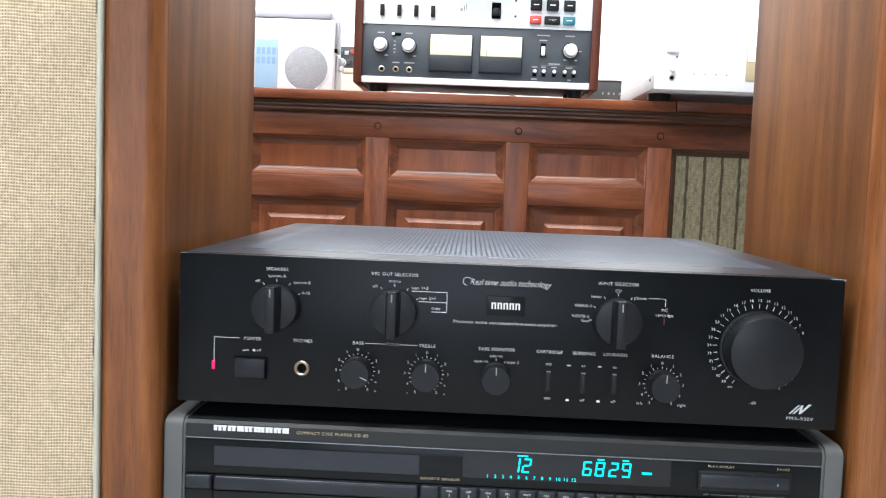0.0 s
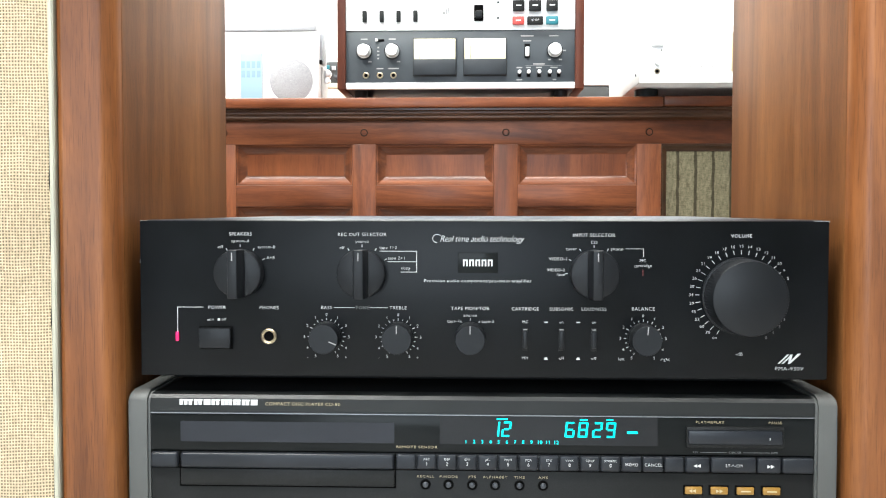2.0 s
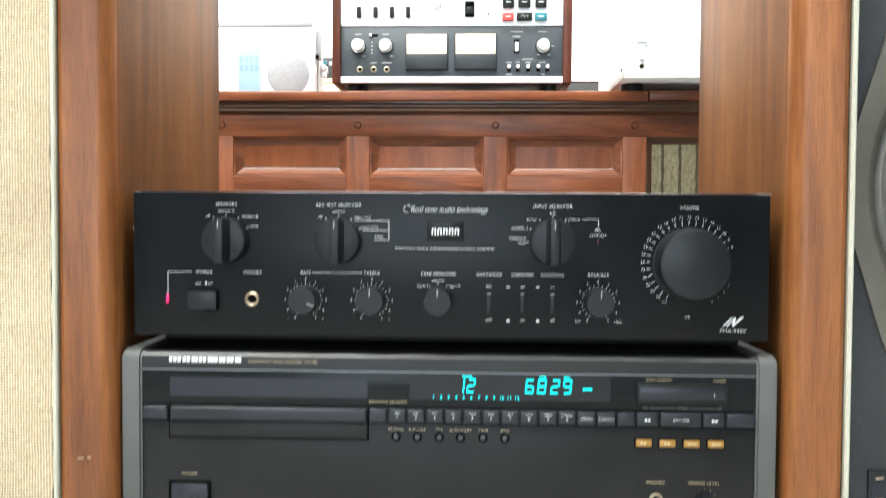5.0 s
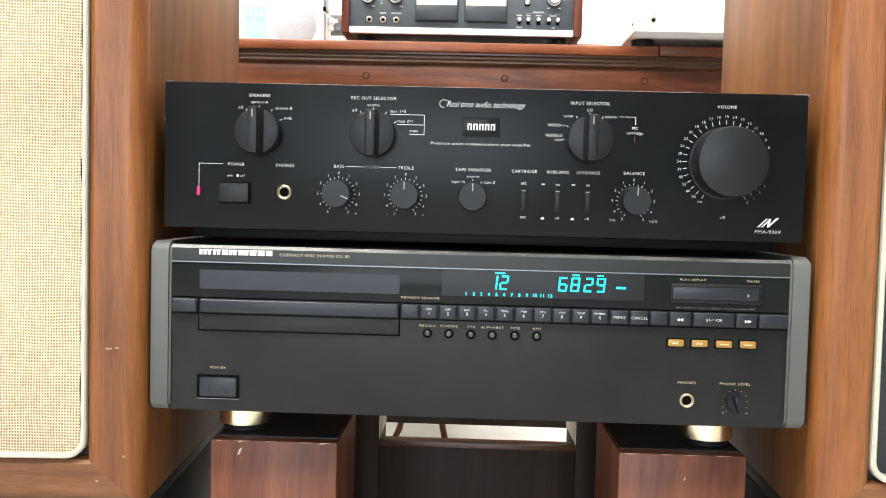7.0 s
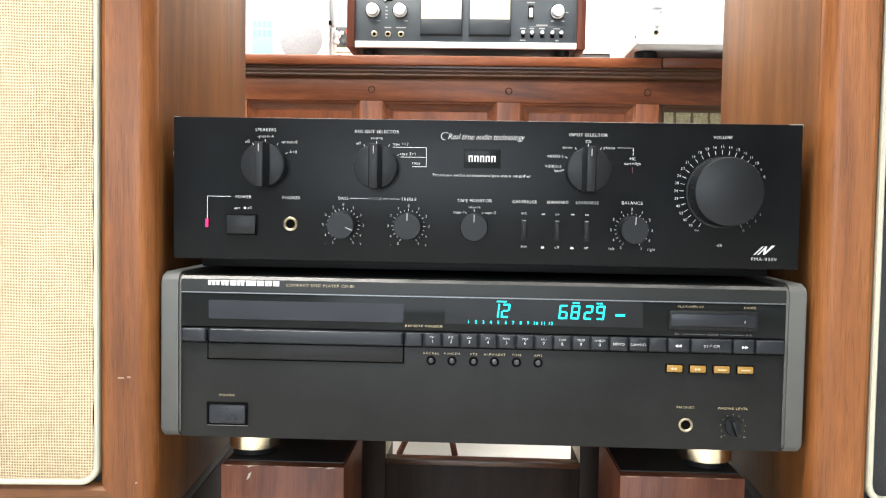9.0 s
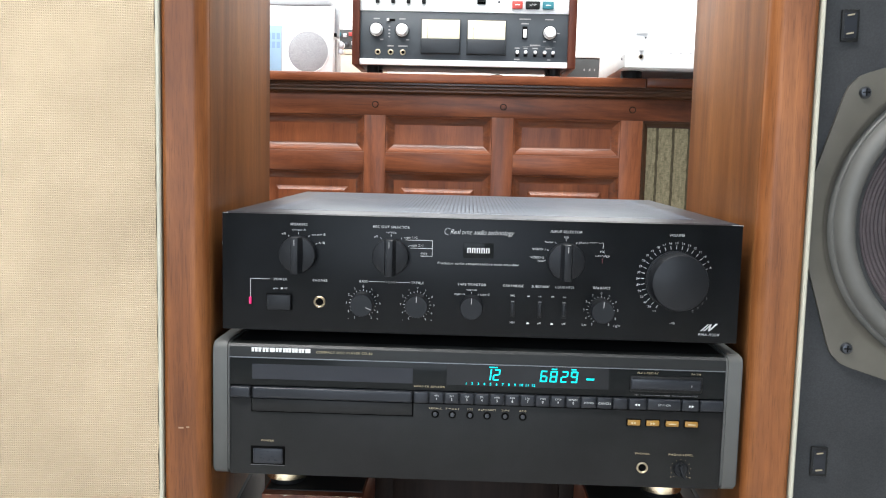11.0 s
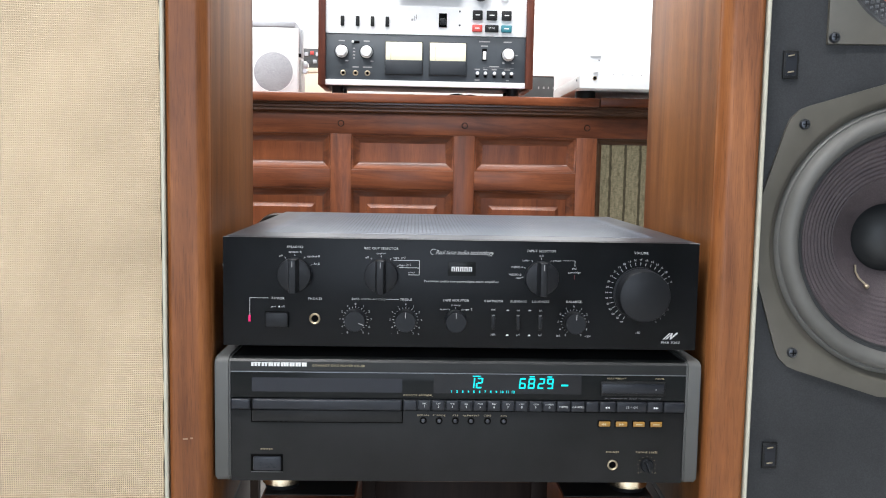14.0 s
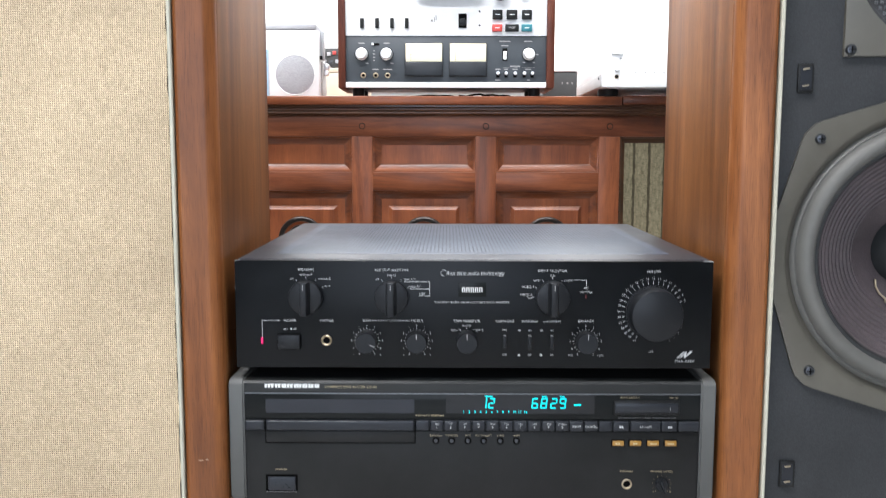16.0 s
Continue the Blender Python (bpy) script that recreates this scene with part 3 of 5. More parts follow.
lead = tube([(WX - 0.030, FY + 0.0440, WZ - 0.027), (WX - 0.0308, FY + 0.041, WZ - 0.033), (WX - 0.0285, FY + 0.038, WZ - 0.039), (WX - 0.0245, FY + 0.036, WZ - 0.043), (WX - 0.0225, FY + 0.035, WZ - 0.0455)], 0.0010)
rput("lead_wire", lead, BRASS, wf, "bent braided copper lead")
rput("lead_wire", lathe([(0.0026, -0.036), (0.0022, -0.0335), (0.001, -0.0325)], WX - 0.0222, FY, WZ - 0.0462, "y", 10), BRASS, wf)
for sx, sz in ((-1, 1), (1, 1), (1, -1), (-1, -1)):
    screw(WX + sx * 0.1050, WZ + sz * 0.1040, FY - 0.0040, wf)

MX, MZ = 0.185, 0.972 - SPZ
mid = prism([(MX - 0.091, MZ - 0.091), (MX + 0.091, MZ - 0.091), (MX + 0.091, MZ + 0.091), (MX - 0.091, MZ + 0.091)], FY - 0.004, FY, 0.0012)
mf = rput("midrange_frame", mid, BASKET, right, "square olive-grey driver plate")
ring = rput("surround", lathe([(0.0860, 0.0041), (0.0845, 0.0052), (0.0830, 0.0046), (0.0700, 0.0044), (0.0690, 0.0052), (0.0680, 0.0042)], MX, FY, MZ, "y", 60, None, False), FLECK, mf, "dark surround with a pressed metal lattice")
studs = bmesh.new()
for row in range(3):
    for k in range(84):
        a, r = 2 * math.pi * (k + 0.5 * (row % 2)) / 84, 0.0725 + 0.0040 * row
        px0, pz0, h = MX + r * math.cos(a), MZ + r * math.sin(a), 0.0022
        tip = studs.verts.new((px0, FY - 0.0070, pz0))
        foot = [studs.verts.new((px0 + h * math.cos(a + q), FY - 0.0044, pz0 + h * math.sin(a + q))) for q in (0, math.pi / 2, math.pi, 3 * math.pi / 2)]
        for q in range(4):
            studs.faces.new((foot[q], foot[(q + 1) % 4], tip))
bmesh.ops.recalc_face_normals(studs, faces=studs.faces[:])
tagged(rput("lattice", studs, LATTICE, ring), kind="stuff")
rput("cone", lathe([(0.0690, 0.0044), (0.055, 0.0062), (0.030, 0.0090), (0.012, 0.0100), (0.0005, 0.0102)], MX, FY, MZ, "y", 48, None, False), REDCONE, mf, "orange-red cone")
for sx, sz in ((-1, 1), (1, 1), (1, -1), (-1, -1)):
    screw(MX + sx * 0.0855, MZ + sz * 0.0855, FY - 0.0040, mf)


def grille_clip(x, z):
    f = box(x - 0.0068, x + 0.0068, FY - 0.003, FY, z - 0.0125, z + 0.0125, 0.0008)
    c = rput("grille_clip", f, PLASTIC, right, "small black socket with two metal tongues")
    rput("socket", box(x - 0.0048, x + 0.0048, FY - 0.0034, FY - 0.0028, z - 0.0098, z + 0.0098), KEYBLUE, c)
    for dz in (-0.0065, 0.0080):
        g = box(-0.0030, 0.0026, FY - 0.0050, FY - 0.0034, -0.0006, 0.0006, 0.0003)
        g.transform(Matrix.Translation((x - 0.0002, 0, z + dz)) @ Matrix.Rotation(radians(-10), 4, "Y"))
        rput("tongue", g, BRASS, c)


for cx in (0.0630, 0.307):
    for cz in (0.8625, 0.5034):
        grille_clip(cx, cz - SPZ)


def stand(x, y, yaw, side):
    t = thing("speaker_stand", pose(x, y, 0, 0, 0, yaw), "black steel stand under a loudspeaker", "speaker stand", "speaker stands")
    w = world_of(t)

    def put(n, b):
        b.transform(w)
        part(n, b, BLACKSTEEL, t)

    def bx(x0, x1, *rest):
        a, b = sorted((side * x0, side * x1))
        return box(a, b, *rest)

    put("top_plate", bx(0.004, SW - 0.004, 0.03, SD, SPZ - 0.014, SPZ, 0.001))
    put("base_plate", bx(0.004, SW - 0.004, 0.03, SD, 0.0, 0.02, 0.002))
    put("side_panel", bx(0.004, 0.022, 0.034, SD - 0.004, 0.02, SPZ - 0.014, 0.001))
    put("side_panel", bx(SW - 0.022, SW - 0.004, 0.034, SD - 0.004, 0.02, SPZ - 0.014, 0.001))
    put("front_panel", bx(0.022, SW - 0.022, 0.05, 0.062, 0.02, SPZ - 0.014))


stand(-0.2255, -0.014, 3.45, -1)
stand(0.2262, -0.010, -3.0, 1)


# ---- wooden blocks under the player ----
def block(x0, x1, worn):
    t = thing("wooden_block", Matrix.Translation(((x0 + x1) / 2, 0.0165, 0)), "red-brown stained wooden block with chipped edges, carrying the player", "wooden block", "blocks under the player")
    part("body", box(x0, x1, 0.0165, 0.120, 0.0, 0.4495, 0.0009), BLOCKWOOD, t)
    part("top_sheet", box(x0 + 0.002, x1 - 0.002, 0.0265, 0.117, 0.4495, 0.4503), BLACKSTEEL, t, "thin black sheet")
    for cx, cz, w, h in worn:
        b = prism([(cx, cz), (cx + w * 0.5, cz + h * 0.2), (cx + w, cz + h), (cx + w * 0.4, cz + h * 0.8)], 0.0161, 0.0167)
        part("chip", b, TRIM, t, "pale chip in the stain")
    rnd = random.Random(int(x1 * 1000))
    at = x0 + 0.003
    while at < x1 - 0.012:
        w, h = rnd.uniform(0.004, 0.014), rnd.uniform(0.0004, 0.0011)
        b = prism([(at, 0.4493), (at + w * 0.3, 0.4493 - h), (at + w * 0.7, 0.4493 - 0.6 * h), (at + w, 0.4493)], 0.0162, 0.0180)
        part("worn_edge", b, SCUFF, t, "rubbed pale edge")
        at += w + rnd.uniform(0.002, 0.016)


block(-0.1874, -0.0970, [(-0.1680, 0.4478, 0.0036, 0.0016), (-0.1685, 0.4385, 0.0036, 0.0058), (-0.1105, 0.4482, 0.0060, 0.0012)])
block(0.1024, 0.1913, [(0.1480, 0.4310, 0.0015, 0.0022)])


def rear_block(x0, x1):
    t = thing("wooden_block", Matrix.Translation(((x0 + x1) / 2, 0.17, 0)), "very dark wooden block carrying the rear of the player", "wooden block", "dark blocks under the player")
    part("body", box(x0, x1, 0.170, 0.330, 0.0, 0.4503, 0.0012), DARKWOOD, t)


rear_block(-0.1900, -0.1350)
rear_block(0.1350, 0.1940)


# ---- low stand behind the blocks ----
stand_y = 0.215
low = thing("wooden_stand", Matrix.Translation((0.006, stand_y, 0)), "low dark wooden stand under the rear of the player", "stand")
for x0, x1, inner in ((-0.1095, -0.0867, 1), (0.0990, 0.1210, -1)):
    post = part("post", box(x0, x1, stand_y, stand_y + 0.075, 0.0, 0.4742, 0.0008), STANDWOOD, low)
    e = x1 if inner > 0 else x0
    # cream strip puts the light on each post's inner face into colour
    part("lit_edge_strip", box(min(e, e + 0.0006 * inner), max(e, e + 0.0006 * inner), stand_y + 0.002, stand_y + 0.074, 0.3985, 0.4735), CREAM, post, "cream strip for the light on the inner face")
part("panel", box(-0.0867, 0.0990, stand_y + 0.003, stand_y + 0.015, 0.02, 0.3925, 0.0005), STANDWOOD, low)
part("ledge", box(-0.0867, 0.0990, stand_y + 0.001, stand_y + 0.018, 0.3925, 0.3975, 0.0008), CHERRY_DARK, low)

# ---- compact disc player ----
CY = -0.003
cd = thing("disc_player", Matrix.Translation((0, CY, 0.4400)), "black compact disc player with grey cheeks and lit display", "disc player")
part("body", box(-0.2095, 0.2095, CY + 0.012, CY + 0.30, 0.4760, 0.5885, 0.001), PLASTIC, cd)


def cheek(x0, x1):
    b = bmesh.new()
    pts = [(CY, 0.4765), (CY - 0.0022, 0.4800), (CY - 0.0022, 0.5850), (CY + 0.0005, 0.5893), (CY + 0.005, 0.5912), (CY + 0.30, 0.5912), (CY + 0.30, 0.4745), (CY + 0.004, 0.4745)]
    a = [b.verts.new((x0, y, z)) for y, z in pts]
    c = [b.verts.new((x1, y, z)) for y, z in pts]
    b.faces.new(a)
    b.faces.new(c[::-1])
    for k in range(len(pts)):
        q = (k + 1) % len(pts)
        b.faces.new((a[k], c[k], c[q], a[q]))
    bmesh.ops.recalc_face_normals(b, faces=b.faces[:])
    bmesh.ops.bevel(b, geom=[e for e in b.edges if abs(e.verts[0].co.x - e.verts[1].co.x) < 1e-6], offset=0.0016, segments=2, affect="EDGES")
    part("side_cheek", b, CHEEK, cd, "grey metal side cheek")


cheek(-0.2243, -0.2102)
cheek(0.2085, 0.2222)
face = box(-0.2100, 0.2083, CY, CY + 0.012, 0.4750, 0.5528, 0.0006)
part("lower_panel", face, PLASTIC, cd)
part("gloss_band", box(-0.2100, 0.2083, CY - 0.0006, CY + 0.012, 0.5534, 0.5772, 0.0005), GLOSS, cd, "glossy smoked window band")
part("trim_line", box(-0.2100, 0.2083, CY - 0.0012, CY + 0.002, 0.5772, 0.5778), STEEL, cd, "thin bright metal line")
top = bmesh.new()
sec = [(CY - 0.0004, 0.5780), (CY - 0.0004, 0.5868), (CY + 0.0012, 0.5890), (CY + 0.012, 0.5895), (CY + 0.012, 0.5780)]
ta = [top.verts.new((-0.2100, y, z)) for y, z in sec]
tb = [top.verts.new((0.2083, y, z)) for y, z in sec]
top.faces.new(ta)
top.faces.new(tb[::-1])
for k in range(5):
    q = (k + 1) % 5
    top.faces.new((ta[k], tb[k], tb[q], ta[q]))
bmesh.ops.recalc_face_normals(top, faces=top.faces[:])
part("top_strip", top, STRIP, cd)
part("disc_window", box(-0.1907, -0.0538, CY - 0.0009, CY - 0.0006, 0.5591, 0.5722), GLOSSGREY, cd, "grey translucent window")
part("panel_seam", box(-0.2098, 0.2082, CY - 0.0004, CY, 0.5418, 0.5426), HOLE, cd)
tray = part("disc_tray", box(-0.1905, -0.0538, CY - 0.0034, CY + 0.001, 0.5426, 0.5526, 0.0021, 4), KEYBLUE, cd, "rounded front of the disc tray")
part("tray_front", box(-0.1905, -0.0538, CY - 0.0016, CY + 0.001, 0.5314, 0.5420, 0.0005), PLASTIC, tray)
gap = box(-0.1916, -0.1905, CY - 0.0005, CY, 0.5303, 0.5530)
box(-0.0538, -0.0528, CY - 0.0005, CY, 0.5303, 0.5530, bm=gap)
box(-0.1916, -0.0528, CY - 0.0005, CY, 0.5303, 0.5313, bm=gap)

part("seam", gap, HOLE, tray)
part("mark", words("c", -0.066, 0.5365, 0.0012, CY - 0.0012), DIMINK, tray)
part("key_bar", box(-0.2098, -0.1917, CY - 0.0034, CY + 0.001, 0.5426, 0.5526, 0.0021, 4), KEYBLUE, cd)
part("display", box(-0.0250, 0.1114, CY - 0.0009, CY - 0.0006, 0.5590, 0.5768), DISPLAY, cd, "dark display glass")

SEG = {"0": "abcdef", "1": "bc", "2": "abged", "3": "abgcd", "6": "acdefg", "8": "abcdefg", "9": "abcdfg"}


def digit(ch, x, z, w, h, y):
    """A leaning seven-segment figure, its lower left corner at x, z."""
    t, lean = 0.0012, 0.10

    def bar(x0, x1, z0, z1):
        b = box(x + x0, x + x1, y - 0.0003, y - 0.0001, z + z0, z + z1)
        for v in b.verts:
            v.co.x += lean * (v.co.z - z)
        lit("lit_segment", b)

    g, m = 0.00025, h / 2
    table = {"a": (g + t * .6, w - t * .6, h - t, h), "d": (g + t * .6, w - t * .6, 0, t), "g": (t, w - t, m - t / 2, m + t / 2), "f": (0, t, m + g, h - g), "e": (0, t, g, m - g), "b": (w - t, w, m + g, h - g), "c": (w - t, w, g, m - g)}
    for s in SEG[ch]:
        bar(*table[s])


DYP = CY - 0.0009


def lit(name, bm):
    part(name, bm, CYAN, cd, "glowing blue-green figure")


def lit_digit(ch, x, w):
    digit(ch, x, 0.5640, w, 0.0098, DYP)


lit_digit("1", 0.0080, 0.0042)
lit_digit("2", 0.0136, 0.0058)
for k, ch in enumerate("6829"):
    lit_digit(ch, 0.0533 + 0.0082 * k + (0.0008 if k > 1 else 0), 0.0060)
for x0, x1, z0, z1 in ((0.0925, 0.0990, 0.5667, 0.5682), (0.0108, 0.0178, 0.5748, 0.5757), (0.0630, 0.0678, 0.5748, 0.5757), (0.0795, 0.0838, 0.5748, 0.5757)):
    lit("lit_bar", line(x0, x1, z0, z1, DYP))
for k in range(12):
    lit("lit_digit", words(str(k + 1), -0.0085 + 0.00515 * k, 0.5597, 0.0023, DYP, thin=-0.02))

# keys in a row
def key(x0, x1, text="", small=""):
    b = part("key", box(x0 + 0.0003, x1 - 0.0003, CY - 0.0030, CY + 0.001, 0.5428, 0.5526, 0.0015, 3), KEYBLUE, cd)
    ink = bmesh.new()
    if small:
        words(small, (x0 + x1) / 2, 0.5492, 0.0014, CY - 0.0030, bm=ink)
    if text:
        words(text, (x0 + x1) / 2, 0.5460 if small else 0.5468, 0.0019 if len(text) > 3 else 0.0022, CY - 0.0030, bm=ink)
    if text or small:
        part("lettering", ink, INK, b)
    else:
        ink.free()


key(-0.0528, -0.0398)
for k, s in enumerate(("ABC", "DEF", "GHI", "JKL", "MNO", "PQR", "STU", "VWX", "YZ/SP", "SYMBOL")):
    key(-0.0396 + 0.0128 * k, -0.0396 + 0.0128 * (k + 1), str((k + 1) % 10), s)
key(0.0884, 0.1018, "MEMO")
key(0.1018, 0.1152, "CANCEL")
key(0.1152, 0.1281)
key(0.1283, 0.1440)
key(0.1440, 0.1726, "ST-*-CM")
key(0.1726, 0.1879)
key(0.1879, 0.2082)


def arrows(x, z, sgn, y, bm):
    for d in (0, 0.0022):
        pts = [(x + sgn * d, z - 0.0011), (x + sgn * (d + 0.0021), z), (x + sgn * d, z + 0.0011)]
        prism(pts if sgn > 0 else pts[::-1], y - 0.0003, y - 0.0001, bm=bm)


ink = bmesh.new()
arrows(0.1377, 0.5474, -1, CY - 0.0030, ink)
arrows(0.1788, 0.5474, 1, CY - 0.0030, ink)
part("lettering", ink, INK, cd)
ink = words("COMPACT DISC PLAYER CD-80", -0.1362, 0.5826, 0.0021, CY - 0.0004, "LEFT", wide=1.06)
words("REMOTE SENSOR", -0.0396, 0.5562, 0.0016, CY - 0.0006, wide=1.4, bm=ink)
words("PLAY-REPLAY", 0.1350, 0.5736, 0.0016, CY - 0.0006, "LEFT", wide=1.2, bm=ink)
words("PAUSE", 0.1882, 0.5736, 0.0016, CY - 0.0006, "RIGHT", wide=1.2, bm=ink)
words("POWER", -0.1775, 0.5042, 0.0017, CY, wide=1.25, bm=ink)
words("PHONES", 0.1424, 0.5036, 0.0017, CY, wide=1.27, bm=ink)
words("PHONE LEVEL", 0.1749, 0.5036, 0.0017, CY, wide=1.29, bm=ink)
for s, x in (("RECALL", -0.0341), ("P.MODE", -0.0195), ("FTS", -0.0045), ("ALPHABET", 0.0100), ("TIME", 0.0253), ("AMS", 0.0402)):
    words(s, x, 0.5373, 0.0016, CY, wide=1.35, bm=ink)
part("lettering", ink, GOLDINK, cd, "small gold printed words")
ink = words("REV", 0.1350, 0.5548, 0.0013, CY - 0.0006)
words("CURSOR", 0.1595, 0.5548, 0.0013, CY - 0.0006, bm=ink)
words("FWD", 0.1840, 0.5548, 0.0013, CY - 0.0006, bm=ink)
line(0.138, 0.1545, 0.5553, 0.5555, CY - 0.0006, ink)
line(0.1645, 0.181, 0.5553, 0.5555, CY - 0.0006, ink)
part("lettering", ink, DIMINK, cd)
# maker's mark as plain blocks
mark = bmesh.new()
for x0, x1 in ((0, 0.0088), (0.0094, 0.0150), (0.0156, 0.0200), (0.0206, 0.0262), (0.0268, 0.0340), (0.0346, 0.0395), (0.0401, 0.0452), (0.0458, 0.0502)):
    n = 3 if x1 - x0 > 0.007 else 2
    for k in range(n):
        u = -0.1912 + x0 + (x1 - x0) * k / n
        line(u, u + 0.0021, 0.5826, 0.5862, CY - 0.0004, mark)
    line(-0.1912 + x0, -0.1912 + x1, 0.5853, 0.5862, CY - 0.0005, mark)
part("maker_mark", mark, INK, cd, "white block-shaped maker's mark")

play = part("play_bar", box(0.1288, 0.1893, CY - 0.0030, CY - 0.0002, 0.5585, 0.5721, 0.0012), PLASTIC, cd, "wide dark rocker key")
part("key_face", box(0.1298, 0.1876, CY - 0.0040, CY - 0.0028, 0.5610, 0.5700, 0.001), KEYBLUE, play)
part("dot", line(0.1797, 0.1801, 0.5642, 0.5656, CY - 0.0040), INK, play)
for x in (-0.0341, -0.0195, -0.0045, 0.0100, 0.0253, 0.0402):
    b = part("push_button", lathe([(0.0033, -0.0002), (0.0033, 0.0004), (0.0031, 0.0006), (0.0002, 0.0006)], x, CY, 0.5330, "y", 24, None, False), HOLE, cd)
    part("pin", lathe([(0.0018, -0.0004), (0.0018, 0.0014), (0.0012, 0.0019), (0.0004, 0.0020)], x, CY, 0.5330, "y", 16), SCREW, b)
for x in (0.1339, 0.1498, 0.1660, 0.1821):
    fr = box(x - 0.0062, x + 0.0062, CY - 0.0006, CY + 0.0005, 0.5283, 0.5345, 0.0003)
    k = part("amber_key", fr, HOLE, cd)
    part("key_face", box(x - 0.0053, x + 0.0053, CY - 0.0022, CY - 0.0004, 0.5291, 0.5338, 0.0006), AMBER, k, "amber translucent key")
    m = bmesh.new()
    if x < 0.155:
        arrows(x + (0.0012 if x < 0.14 else -0.0022), 0.5314, -1 if x < 0.14 else 1, CY - 0.0022, m)
    else:
        line(x - 0.003, x + 0.003, 0.5310, 0.5318, CY - 0.0022, m)
    part("mark", m, GOLDINK, k)
fr = box(-0.1920, -0.1626, CY - 0.0008, CY + 0.0005, 0.4838, 0.5000, 0.0003)
pw = part("power_switch", fr, HOLE, cd)
part("rocker", box(-0.1896, -0.1638, CY - 0.0030, CY - 0.0002, 0.4852, 0.4986, 0.0014), KEYBLUE, pw)
part("lip", line(-0.1918, -0.1627, 0.4833, 0.4836, CY), DIMINK, pw)
rub = bmesh.new()
rng = random.Random(9)
for k in range(26):
    u, v, w = rng.uniform(-0.1850, -0.1690), rng.uniform(0.4880, 0.4968), rng.uniform(0.0004, 0.0016)
    line(u, u + w, v, v + 0.0003, CY - 0.0030, rub)
tagged(part("rubbing", rub, GLOSSGREY, pw, "rubbed grey marks"), kind="stuff")
jk = part("headphone_socket", lathe([(0.0048, -0.0002), (0.0048, 0.0014), (0.0040, 0.0018), (0.0033, 0.0012), (0.0033, -0.0002)], 0.1428, CY, 0.4923, "y", 28, None, False), BRASS, cd, "brass-ringed headphone socket")
part("hole", lathe([(0.0033, 0.0002), (0.0002, 0.0002)], 0.1428, CY, 0.4923, "y", 20, None, False), HOLE, jk)
lv = part("level_knob", lathe([(0.0062, 0), (0.0060, 0.0020), (0.0054, 0.0028), (0.0002, 0.0028)], 0.1753, CY, 0.4919, "y", 28, None, False), KNOB, cd)
gb = box(-0.0012, 0.0012, -0.0090, -0.0020, -0.0058, 0.0058, 0.0005)
gb.transform(Matrix.Translation((0.1753, CY, 0.4919)) @ Matrix.Rotation(radians(-20), 4, "Y"))
part("grip", gb, KNOB, lv)
dots = bmesh.new()
for k in range(11):
    a = radians(-140 + 28 * k)
    dx, dz = 0.1753 + 0.0084 * math.sin(a), 0.4919 + 0.0084 * math.cos(a)
    line(dx - 0.0002, dx + 0.0002, dz - 0.0002, dz + 0.0002, CY, dots)
words("0", 0.1676, 0.4840, 0.0013, CY, bm=dots)
words("10", 0.1832, 0.4840, 0.0013, CY, bm=dots)
part("scale", dots, GOLDINK, lv)
for x, y in ((-0.1716, 0.0530), (0.1714, 0.0510), (-0.1716, 0.245), (0.1714, 0.245)):
    b = lathe([(0.0184, 0.4545), (0.0192, 0.4553), (0.0193, 0.4730), (0.0186, 0.4740), (0.0186, 0.4762)], x, y, 0.0, "z", 40)
    f = part("foot", b, GOLD, cd, "round champagne-gold metal foot")
    part("rubber_pad", lathe([(0.0160, 0.4503), (0.0166, 0.4508), (0.0166, 0.4546)], x, y, 0.0, "z", 32), PLASTIC, f, "black rubber pad")


# ---- amplifier ----
amp = thing("amplifier", Matrix.Translation((0, 0, 0.5912)), "black amplifier with white-printed dials, standing on the player", "amplifier")
part("front_panel", box(-0.2172, 0.2170, 0.0, 0.006, 0.6008, 0.7000, 0.0007), ANODISED, amp)
for x0, x1, z0, z1 in ((0.2075, 0.2168, 0.6997, 0.70008), (0.2166, 0.2170, 0.6988, 0.7000), (-0.2172, -0.2169, 0.6730, 0.6755), (-0.2168, -0.2120, 0.6998, 0.70006)):
    part("worn_edge", box(x0, x1, -0.0002, 0.0006, z0, z1), DIMINK, amp, "bare metal at a worn edge")
part("body", box(-0.2150, 0.2150, 0.006, 0.365, 0.6020, 0.6940, 0.001), PLASTIC, amp)
RISE = 0.0037 / 0.362
cover = box(-0.2158, 0.2158, 0.006, 0.368, 0.6925, 0.7005, 0.0010)
for v in cover.verts:
    if v.co.z > 0.697:
        v.co.z += RISE * (v.co.y - 0.006)
part("top_cover", cover, COVER, amp, "dark painted steel top cover")
vp = box(-0.1885, 0.1885, 0.046, 0.346, 0.6990, 0.70045, 0.0002)
for v in vp.verts:
    v.co.z += RISE * (v.co.y - 0.006) + 0.0003
part("vent_panel", vp, VENT, amp, "lighter perforated vent panel")
slots = bmesh.new()
for i in range(92):
    for j in range(40):
        x, y = -0.176 + i * 0.00387, 0.056 + j * 0.0071
        vs = [slots.verts.new((x + dx, y + dy, 0.70095 + RISE * (y + dy - 0.006))) for dx, dy in ((-0.0007, -0.0017), (0.0007, -0.0017), (0.0007, 0.0017), (-0.0007, 0.0017))]
        slots.faces.new(vs)
part("vent_slot", slots, SLOT, amp)
part("bottom_plate", box(-0.2080, 0.2080, 0.035, 0.355, 0.5930, 0.6022, 0.001), PLASTIC, amp)
